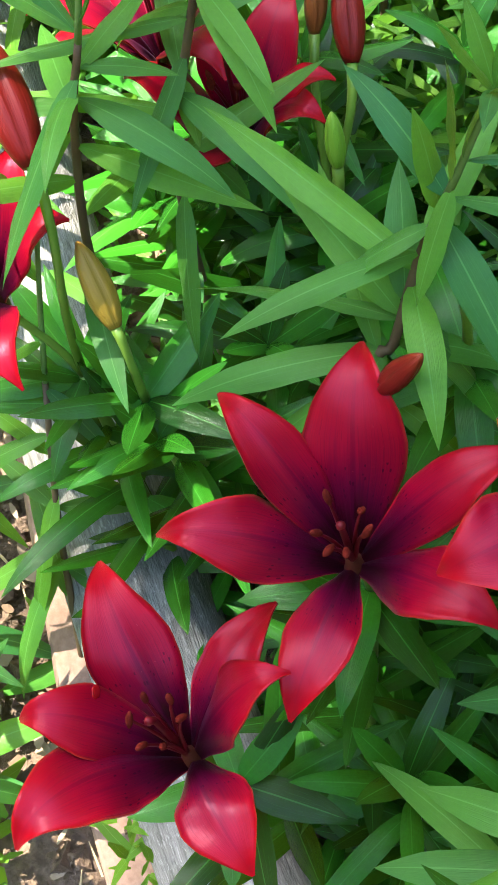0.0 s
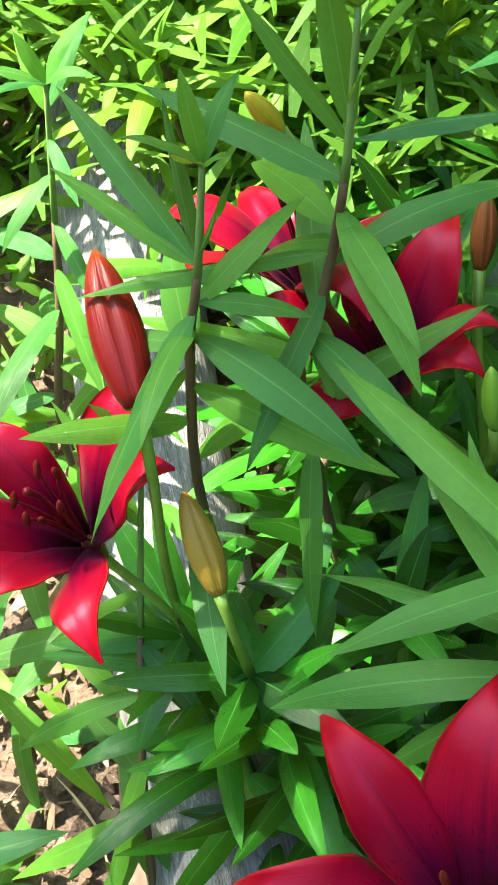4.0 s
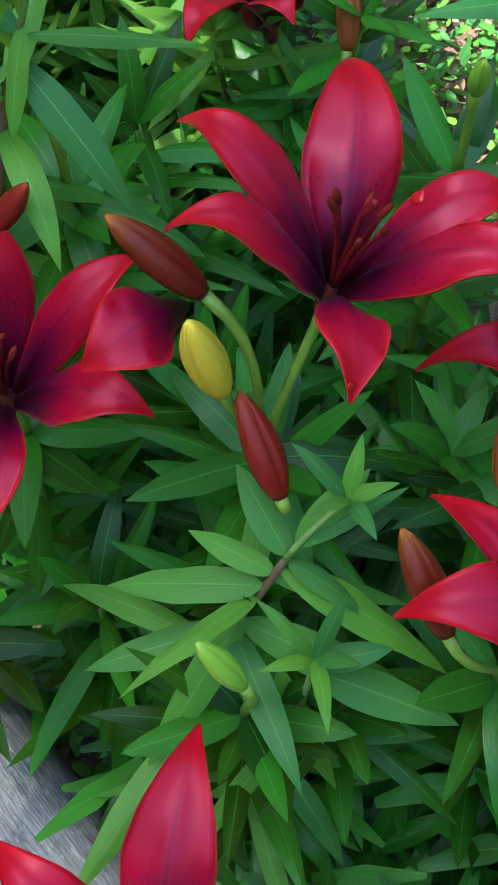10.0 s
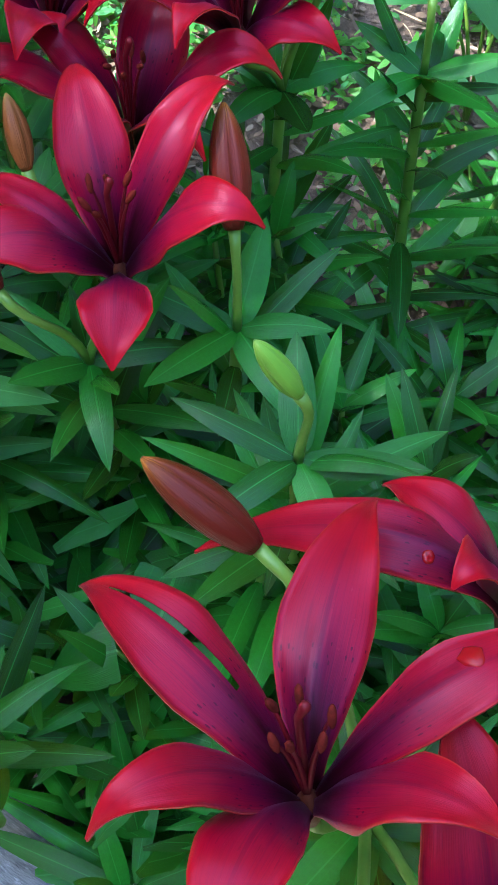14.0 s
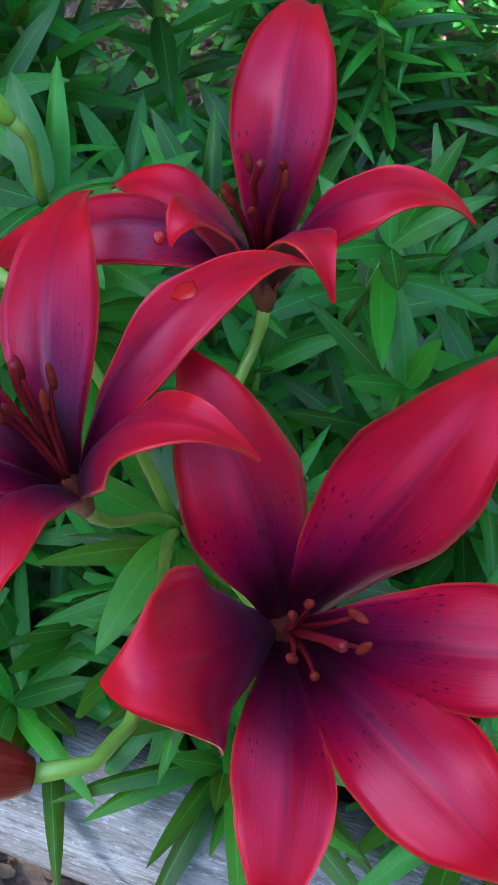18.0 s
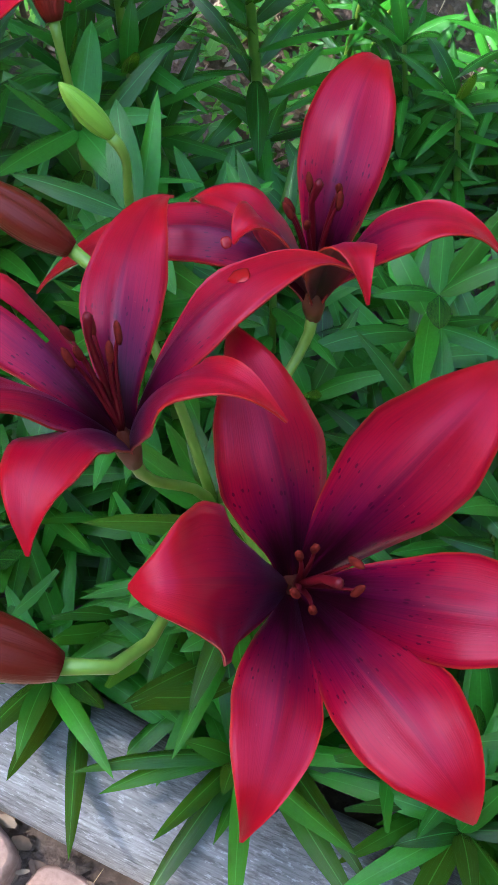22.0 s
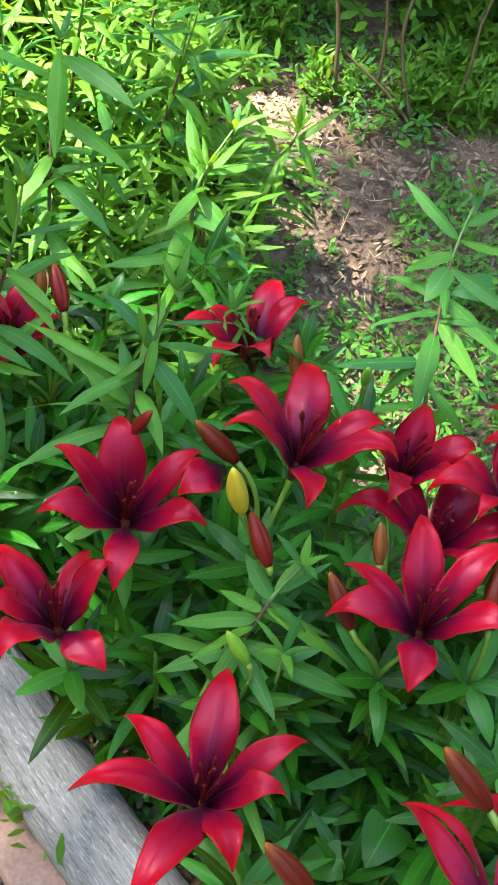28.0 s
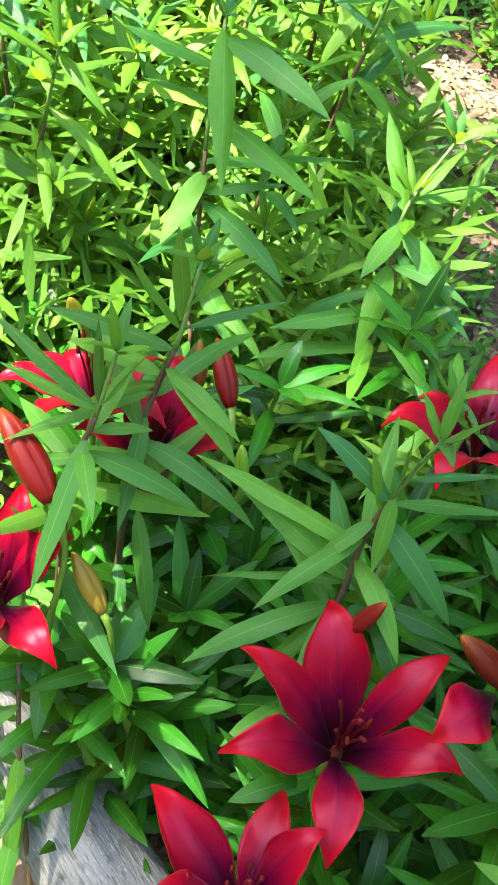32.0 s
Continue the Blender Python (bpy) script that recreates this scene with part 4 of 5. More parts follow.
lily((0.07, 0.11), [
    ((0.0532, 0.1118, 0.3649), (-0.099, 0.050, 0.994),
     [(85.4, 0.0611, 0.0240, 0.0300), (13.8, 0.0633, 0.0240, 0.0245), (-29.4, 0.0445, -0.0043, 0.0235), (-121.8, 0.0462, 0.0240, 0.0210), (-160.8, 0.0621, 0.0240, 0.0235), (169.2, 0.0436, 0.0240, 0.0215)], 0.6, -1, 0.36),
    ((0.0806, 0.1550, 0.3658), (-0.148, -0.049, 0.988),
     [(97.1, 0.0452, 0.0240, 0.0240), (21.7, 0.0407, 0.0240, 0.0200), (-52.9, 0.0457, 0.0240, 0.0220), (-106.8, 0.0542, 0.0240, 0.0200), (-171.7, 0.0496, 0.0240, 0.0230), (149.4, 0.0533, 0.0240, 0.0200)], 0.6, -1, 0.26),
], [
    ((0.0938, 0.1734, 0.3945), (0.0936, 0.1420, 0.3725), "orange"),
], 10, "two dark red lily blooms with an orange bud near the path")

lily((-0.06, -0.1), [
    ((-0.1140, -0.1280, 0.3210), (0.000, 0.000, 1.000),
     [(90.4, 0.0783, 0.0238, 0.0262), (33.3, 0.0646, 0.0304, 0.0201), (2.1, 0.0463, 0.0242, 0.0201), (-64.9, 0.0549, 0.0242, 0.0221), (-109.1, 0.0934, 0.0242, 0.0242), (-163.9, 0.0804, 0.0234, 0.0221), (149.0, 0.0661, 0.0184, 0.0221)], 0.6, -1, 0.42),
], [
    ((-0.0811, -0.1915, 0.4182), (-0.0495, -0.2063, 0.3962), "brown"),
], 11, "dark red lily with a crowded bloom beside the log", 16)

lily((0.11, -0.17), [
    ((0.0448, -0.2103, 0.4129), (-0.097, 0.214, 0.972),
     [(70.5, 0.0850, 0.0139, 0.0238), (15.7, 0.0820, 0.0147, 0.0218), (-31.7, 0.0555, 0.0170, 0.0218), (-117.9, 0.0564, 0.0115, 0.0238), (-159.3, 0.0558, 0.0243, 0.0183), (134.9, 0.0800, 0.0197, 0.0248)], 0.7, 5, 0.36),
    ((0.1157, -0.1529, 0.3853), (0.000, 0.119, 0.993),
     [(58.9, 0.0749, 0.0334, 0.0286), (-14.6, 0.0616, 0.0120, 0.0204), (-80.8, 0.0450, 0.0352, 0.0184), (-149.1, 0.0317, 0.0400, 0.0204), (157.9, 0.1013, -0.0225, 0.0204), (130.9, 0.0528, 0.0057, 0.0225)], 0.8, -1, 0.42),
    ((0.0884, -0.2641, 0.3930), (0.092, -0.370, 0.925),
     [(97.8, 0.0789, 0.0071, 0.0320), (39.2, 0.0830, 0.0306, 0.0352), (-18.9, 0.0817, 0.0335, 0.0278), (-64.7, 0.0777, 0.0249, 0.0318), (-113.7, 0.0719, 0.0154, 0.0248), (174.6, 0.0509, 0.0444, 0.0416)], 0.1, -1, 0.2),
], [
    ((0.0069, -0.1189, 0.4238), (0.0383, -0.1385, 0.4018), "brown"),
    ((-0.0270, -0.2670, 0.4386), (0.0197, -0.2842, 0.4166), "brown"),
], 12, "dark red lily with three large blooms over the log")

lily((0.07, -0.08), [
], [
    ((0.0432, -0.0719, 0.4083), (0.0577, -0.0795, 0.3863), "green"),
], 13, "green lily with an unopened pale green bud")

lily((-0.09, -0.03), [
], [
    ((-0.1203, -0.0250, 0.3452), (-0.1032, -0.0314, 0.3232), "green"),
], 14, "green lily with a small green bud in the bed")

lily((0.22, -0.29), [
], [
    ((0.1788, -0.2884, 0.4223), (0.2040, -0.3077, 0.4003), "green"),
], 15, "green lily with a fat green bud at the log")

lily((0.34, 0.3), [
    ((0.2708, 0.1963, 0.3828), (0.000, -0.100, 0.995),
     [(86.4, 0.0301, 0.0140, 0.0180), (4.0, 0.0271, 0.0140, 0.0160), (-56.5, 0.0384, 0.0140, 0.0180), (-101.3, 0.0463, 0.0140, 0.0160), (-138.9, 0.0406, 0.0140, 0.0180), (144.2, 0.0274, 0.0140, 0.0160)], 0.45, -1, 0.26),
], [
], 16, "dark red lily bloom beyond broad leaves by the path")

lily((0.15, 0.13), [
], [
    ((0.1508, 0.1897, 0.3597), (0.1425, 0.1477, 0.3377), "brown"),
], 17, "slim lily with a single dark maroon bud by the path")

lily((-0.19, 0.14), [
], [
    ((-0.2020, 0.1324, 0.3990), (-0.1997, 0.1327, 0.3770), "green"),
], 18, "young green lily with a tiny green bud")

lily((-0.05, 0.16), [
], [
    ((-0.0619, 0.1619, 0.4152), (-0.0609, 0.1661, 0.3932), "green"),
], 19, "young green lily with a small green bud by the path")

lily((-0.287, 0.083), [], [((-0.3518, 0.1248, 0.3288), (-0.3300, 0.1072, 0.3068), "olive")], 31, "young lily with a single tall olive bud on a pale stem", 14, (-0.3209, 0.0990, 0.2668))


# ---------------------------------------------------------------- tall weeds
tall_weed((-0.335, 0.166), [(-0.335, 0.171, 0.330), (-0.334, 0.187, 0.360), (-0.329, 0.196, 0.390), (-0.322, 0.200, 0.425), (-0.318, 0.209, 0.470)], [
    ((-0.327, 0.163, 0.323), (-0.306, 0.118, 0.273), 0.0129),
    ((-0.327, 0.198, 0.403), (-0.280, 0.164, 0.383), 0.0140),
    ((-0.330, 0.195, 0.385), (-0.394, 0.144, 0.385), 0.0096),
    ((-0.324, 0.199, 0.415), (-0.387, 0.191, 0.435), 0.0146),
    ((-0.334, 0.187, 0.360), (-0.318, 0.168, 0.350), 0.0104),
    ((-0.322, 0.201, 0.429), (-0.351, 0.202, 0.469), 0.0075),
    ((-0.322, 0.201, 0.429), (-0.275, 0.236, 0.429), 0.0080),
    ((-0.321, 0.202, 0.433), (-0.331, 0.214, 0.483), 0.0115),
    ((-0.321, 0.203, 0.441), (-0.294, 0.201, 0.491), 0.0079),
    ((-0.328, 0.197, 0.396), (-0.384, 0.223, 0.376), 0.0132),
], 500)

tall_weed((-0.361, 0.128), [(-0.361, 0.134, 0.280), (-0.360, 0.152, 0.360), (-0.352, 0.160, 0.400), (-0.346, 0.169, 0.440)], [
    ((-0.352, 0.161, 0.404), (-0.409, 0.180, 0.434), 0.0111),
    ((-0.352, 0.161, 0.404), (-0.399, 0.160, 0.424), 0.0083),
    ((-0.351, 0.161, 0.407), (-0.356, 0.171, 0.457), 0.0066),
    ((-0.351, 0.161, 0.407), (-0.332, 0.166, 0.447), 0.0066),
    ((-0.355, 0.157, 0.385), (-0.365, 0.091, 0.335), 0.0152),
    ((-0.357, 0.155, 0.375), (-0.293, 0.152, 0.355), 0.0171),
    ((-0.358, 0.154, 0.371), (-0.392, 0.140, 0.371), 0.0098),
    ((-0.354, 0.158, 0.389), (-0.325, 0.176, 0.379), 0.0095),
], 501)

tall_weed((-0.223, 0.110), [(-0.222, 0.112, 0.330), (-0.217, 0.117, 0.360), (-0.214, 0.132, 0.395), (-0.206, 0.139, 0.430), (-0.197, 0.139, 0.470)], [
    ((-0.214, 0.132, 0.395), (-0.258, 0.082, 0.395), 0.0118),
    ((-0.218, 0.116, 0.357), (-0.285, 0.077, 0.337), 0.0157),
    ((-0.216, 0.121, 0.370), (-0.290, 0.111, 0.360), 0.0130),
    ((-0.207, 0.138, 0.424), (-0.208, 0.114, 0.394), 0.0105),
    ((-0.210, 0.135, 0.411), (-0.165, 0.104, 0.381), 0.0163),
    ((-0.216, 0.122, 0.373), (-0.177, 0.131, 0.293), 0.0181),
    ((-0.214, 0.129, 0.389), (-0.301, 0.154, 0.399), 0.0150),
    ((-0.208, 0.137, 0.420), (-0.248, 0.156, 0.440), 0.0139),
    ((-0.204, 0.139, 0.437), (-0.152, 0.157, 0.437), 0.0064),
    ((-0.208, 0.137, 0.420), (-0.150, 0.154, 0.410), 0.0082),
    ((-0.210, 0.136, 0.414), (-0.222, 0.145, 0.444), 0.0114),
    ((-0.204, 0.139, 0.437), (-0.191, 0.133, 0.487), 0.0064),
    ((-0.207, 0.138, 0.427), (-0.209, 0.138, 0.477), 0.0065),
    ((-0.216, 0.124, 0.376), (-0.234, 0.160, 0.396), 0.0148),
    ((-0.218, 0.115, 0.352), (-0.252, 0.078, 0.322), 0.0122),
], 502)

tall_weed((-0.332, 0.347), [(-0.333, 0.352, 0.220), (-0.337, 0.366, 0.250), (-0.343, 0.389, 0.310), (-0.349, 0.416, 0.370), (-0.352, 0.455, 0.420)], [
    ((-0.352, 0.451, 0.415), (-0.327, 0.337, 0.395), 0.0206),
    ((-0.352, 0.448, 0.411), (-0.277, 0.401, 0.411), 0.0213),
    ((-0.349, 0.420, 0.375), (-0.272, 0.378, 0.365), 0.0214),
    ((-0.345, 0.396, 0.326), (-0.280, 0.352, 0.316), 0.0203),
    ((-0.346, 0.404, 0.343), (-0.361, 0.354, 0.323), 0.0201),
    ((-0.342, 0.385, 0.299), (-0.347, 0.335, 0.279), 0.0183),
    ((-0.340, 0.378, 0.283), (-0.298, 0.331, 0.263), 0.0207),
    ((-0.351, 0.437, 0.397), (-0.410, 0.430, 0.417), 0.0213),
    ((-0.349, 0.423, 0.379), (-0.400, 0.435, 0.379), 0.0178),
], 503)

tall_weed((-0.218, 0.336), [(-0.218, 0.341, 0.240), (-0.220, 0.357, 0.280), (-0.219, 0.385, 0.320), (-0.218, 0.411, 0.345), (-0.199, 0.440, 0.380)], [
    ((-0.218, 0.404, 0.338), (-0.236, 0.361, 0.328), 0.0166),
    ((-0.218, 0.402, 0.336), (-0.173, 0.363, 0.316), 0.0187),
    ((-0.219, 0.385, 0.320), (-0.228, 0.325, 0.300), 0.0202),
    ((-0.218, 0.409, 0.343), (-0.242, 0.463, 0.373), 0.0166),
    ((-0.219, 0.367, 0.295), (-0.284, 0.333, 0.295), 0.0167),
    ((-0.219, 0.354, 0.273), (-0.291, 0.327, 0.273), 0.0154),
    ((-0.219, 0.372, 0.302), (-0.170, 0.344, 0.282), 0.0181),
    ((-0.216, 0.414, 0.348), (-0.164, 0.448, 0.348), 0.0144),
    ((-0.219, 0.392, 0.327), (-0.161, 0.352, 0.307), 0.0166),
], 504)

tall_weed((0.016, 0.298), [(0.014, 0.313, 0.200), (0.010, 0.355, 0.235), (0.011, 0.414, 0.265), (0.015, 0.461, 0.285), (0.027, 0.511, 0.310)], [
    ((0.017, 0.470, 0.290), (-0.041, 0.515, 0.310), 0.0172),
    ((0.014, 0.457, 0.283), (-0.027, 0.433, 0.273), 0.0205),
    ((0.017, 0.470, 0.290), (0.078, 0.464, 0.290), 0.0172),
    ((0.013, 0.444, 0.278), (-0.005, 0.404, 0.268), 0.0261),
    ((0.013, 0.444, 0.278), (0.086, 0.401, 0.268), 0.0204),
    ((0.011, 0.418, 0.267), (0.077, 0.374, 0.247), 0.0225),
    ((0.011, 0.403, 0.260), (-0.059, 0.361, 0.260), 0.0201),
    ((0.010, 0.361, 0.238), (-0.077, 0.331, 0.238), 0.0188),
    ((0.010, 0.387, 0.251), (0.002, 0.302, 0.231), 0.0234),
    ((0.024, 0.502, 0.305), (0.035, 0.519, 0.325), 0.0139),
    ((0.020, 0.484, 0.296), (0.056, 0.512, 0.306), 0.0138),
    ((0.010, 0.398, 0.257), (0.056, 0.344, 0.237), 0.0190),
], 505)

tall_weed((-0.336, -0.001), [(-0.338, 0.005, 0.100), (-0.343, 0.021, 0.140), (-0.360, 0.059, 0.200), (-0.373, 0.104, 0.270), (-0.375, 0.133, 0.330)], [
    ((-0.361, 0.064, 0.206), (-0.352, 0.003, 0.156), 0.0152),
    ((-0.355, 0.049, 0.184), (-0.398, -0.001, 0.164), 0.0152),
    ((-0.366, 0.080, 0.232), (-0.407, 0.039, 0.212), 0.0133),
    ((-0.360, 0.059, 0.200), (-0.398, 0.068, 0.210), 0.0124),
    ((-0.373, 0.104, 0.270), (-0.391, 0.071, 0.270), 0.0100),
    ((-0.370, 0.092, 0.251), (-0.333, 0.082, 0.231), 0.0107),
    ((-0.352, 0.042, 0.173), (-0.319, 0.043, 0.153), 0.0118),
    ((-0.374, 0.117, 0.297), (-0.417, 0.133, 0.327), 0.0114),
], 506)

tall_weed((-0.474, 0.149), [(-0.474, 0.158, 0.220), (-0.473, 0.183, 0.280), (-0.475, 0.202, 0.320), (-0.468, 0.218, 0.380)], [
    ((-0.475, 0.202, 0.320), (-0.441, 0.183, 0.300), 0.0084),
    ((-0.473, 0.208, 0.342), (-0.475, 0.174, 0.332), 0.0082),
    ((-0.470, 0.215, 0.369), (-0.468, 0.248, 0.389), 0.0070),
    ((-0.470, 0.215, 0.369), (-0.492, 0.231, 0.389), 0.0079),
    ((-0.471, 0.212, 0.358), (-0.447, 0.196, 0.348), 0.0071),
    ((-0.473, 0.183, 0.280), (-0.494, 0.160, 0.260), 0.0112),
    ((-0.474, 0.193, 0.302), (-0.437, 0.164, 0.272), 0.0110),
], 507)

tall_weed((-0.096, -0.051), [(-0.093, -0.045, 0.220), (-0.082, -0.028, 0.270), (-0.081, -0.017, 0.320)], [
    ((-0.085, -0.033, 0.256), (-0.060, -0.038, 0.246), 0.0141),
    ((-0.081, -0.019, 0.311), (-0.027, -0.026, 0.301), 0.0195),
    ((-0.081, -0.018, 0.315), (-0.056, -0.010, 0.325), 0.0129),
], 508)

tall_weed((-0.126, -0.062), [(-0.123, -0.049, 0.240), (-0.115, -0.012, 0.290), (-0.103, 0.003, 0.315), (-0.094, 0.014, 0.340), (-0.081, 0.026, 0.360)], [
    ((-0.109, -0.004, 0.304), (-0.029, -0.022, 0.284), 0.0199),
    ((-0.098, 0.009, 0.329), (-0.033, -0.010, 0.309), 0.0191),
    ((-0.111, -0.006, 0.299), (-0.161, -0.026, 0.279), 0.0180),
    ((-0.096, 0.012, 0.335), (-0.118, 0.037, 0.345), 0.0159),
    ((-0.099, 0.008, 0.326), (-0.131, 0.018, 0.326), 0.0121),
    ((-0.094, 0.014, 0.340), (-0.062, 0.034, 0.360), 0.0083),
    ((-0.094, 0.014, 0.340), (-0.075, 0.038, 0.360), 0.0138),
    ((-0.102, 0.005, 0.320), (-0.158, 0.001, 0.300), 0.0184),
    ((-0.107, -0.001, 0.308), (-0.132, -0.055, 0.268), 0.0166),
    ((-0.096, 0.011, 0.333), (-0.065, 0.000, 0.323), 0.0120),
    ((-0.110, -0.005, 0.301), (-0.060, -0.049, 0.251), 0.0168),
], 509)


# ---------------------------------------------------------------- greenery
rng = random.Random(5)


def in_bed(x, y):
    """Inside the planted bed: on the far side of the log, this side of the path."""
    return y > log_y(x) + (0.10 if x < -0.14 else 0.05) and y < 0.26 - 0.9 * (x + 0.02) and x < 0.42


def shoots():
    made, seed = [], 100
    while len(made) < 60:
        x, y = rng.uniform(-0.40, 0.42), rng.uniform(-0.52, 0.42)
        if not in_bed(x, y) or any((x - a) ** 2 + (y - b) ** 2 < 0.044 ** 2 for a, b in made):
            continue
        made.append((x, y))
        seed += 1
        leafy_lily((x, y), rng.uniform(0.15, 0.26) if y > log_y(x) + 0.17 else rng.uniform(0.10, 0.17), seed, (rng.uniform(-0.03, 0.03), rng.uniform(-0.04, 0.01)), rng.randint(20, 28))


shoots()
# thin narrow-leaved shoots between the bed and the path
r4 = random.Random(41)
for k in range(24):
    x, y = r4.uniform(0.20, 0.43), r4.uniform(-0.12, 0.25)
    leafy_lily((x, y), r4.uniform(0.09, 0.19), 760 + k, (r4.uniform(-0.02, 0.02), r4.uniform(-0.03, 0.0)), 22, 0.054, 0.0072)
# shoots that lean over the log with long narrow leaves
for k, (x, y, h) in enumerate(((0.35, -0.33, 0.13), (0.27, -0.29, 0.12), (0.19, -0.25, 0.11), (0.10, -0.20, 0.10), (0.37, -0.27, 0.15), (0.41, -0.37, 0.12), (0.02, -0.145, 0.09))):
    leafy_lily((x, y), h, 700 + k, (-0.035, -0.045), 40 if x > 0.3 else 34, 0.096 if x > 0.3 else 0.080, 0.0105)


def wands():
    n, seed = 0, 300
    while n < 84:
        x, y = rng.uniform(-0.85, -0.14), rng.uniform(0.30, 1.0)
        if x > (-0.15 if y < 0.6 else -0.15 - 0.5 * (y - 0.6)) or (y < 0.42 and rng.random() < 0.5) or (y > 0.82 and x > -0.40):
            continue
        n += 1
        seed += 1
        h = rng.uniform(0.10, 0.17) if y > 0.64 and -0.42 < x else rng.uniform(0.18, 0.36)
        wand((x, y), (x + rng.uniform(-0.03, 0.05), y + rng.uniform(-0.06, 0.02), ground_z(x, y) + h), seed, rng.randint(20, 28), 0.056, 0.0090, 0.2, (-35, 35), SUNLIT_LEAVES if n % 3 else GOLD_LEAVES)


wands()
# bright weeds between the lilies and the log
r6 = random.Random(66)
for k in range(24):
    x, y = r6.uniform(-0.80, -0.40), r6.uniform(0.27, 0.56)
    if y < log_y(x) + 0.04:
        y = log_y(x) + 0.05
    wand((x, y), (x + r6.uniform(-0.02, 0.03), y - r6.uniform(0, 0.04), ground_z(x, y) + r6.uniform(0.15, 0.27)), 850 + k, 18, 0.060, 0.0105, 0.1, (-25, 40), SUNLIT_LEAVES)
# small weeds along the edging, on the sunny side of the log
for k, (x, y, h) in enumerate(((-0.45, 0.06, 0.15), (-0.51, 0.13, 0.19), (-0.42, -0.01, 0.12), (-0.56, 0.20, 0.2), (-0.50, -0.03, 0.10), (-0.60, 0.10, 0.14), (-0.38, -0.06, 0.08), (-0.66, 0.24, 0.18))):
    wand((x, y), (x + 0.02, y - 0.01, ground_z(x, y) + h), 800 + k, 12, 0.06, 0.012, 0.1, (-40, 30))


def clods(name, places, r):
    """Small lumps of soil, as one mesh."""
    verts, faces = [], []
    for x, y, z in places:
        size = 0.0014 + 0.0065 * r.random() ** 4
        n0 = len(verts)
        for d in ((1, 0, 0), (0, 1, 0), (-1, 0, 0), (0, -1, 0), (0, 0, 0.8), (0, 0, -0.8)):
            verts.append((x + size * (d[0] + r.uniform(-0.35, 0.35)), y + size * (d[1] + r.uniform(-0.35, 0.35)), z + size * (d[2] + r.uniform(-0.3, 0.3))))
        for a, b2 in ((0, 1), (1, 2), (2, 3), (3, 0)):
            faces += [(n0 + a, n0 + b2, n0 + 4), (n0 + b2, n0 + a, n0 + 5)]
    me = bpy.data.meshes.new(name)
    me.from_pydata(verts, [], faces)
    me.materials.append(M_GROUND)
    tagged(new(name, me), "crumbs of reddish brown soil beside the edging", "soil", "", "stuff")


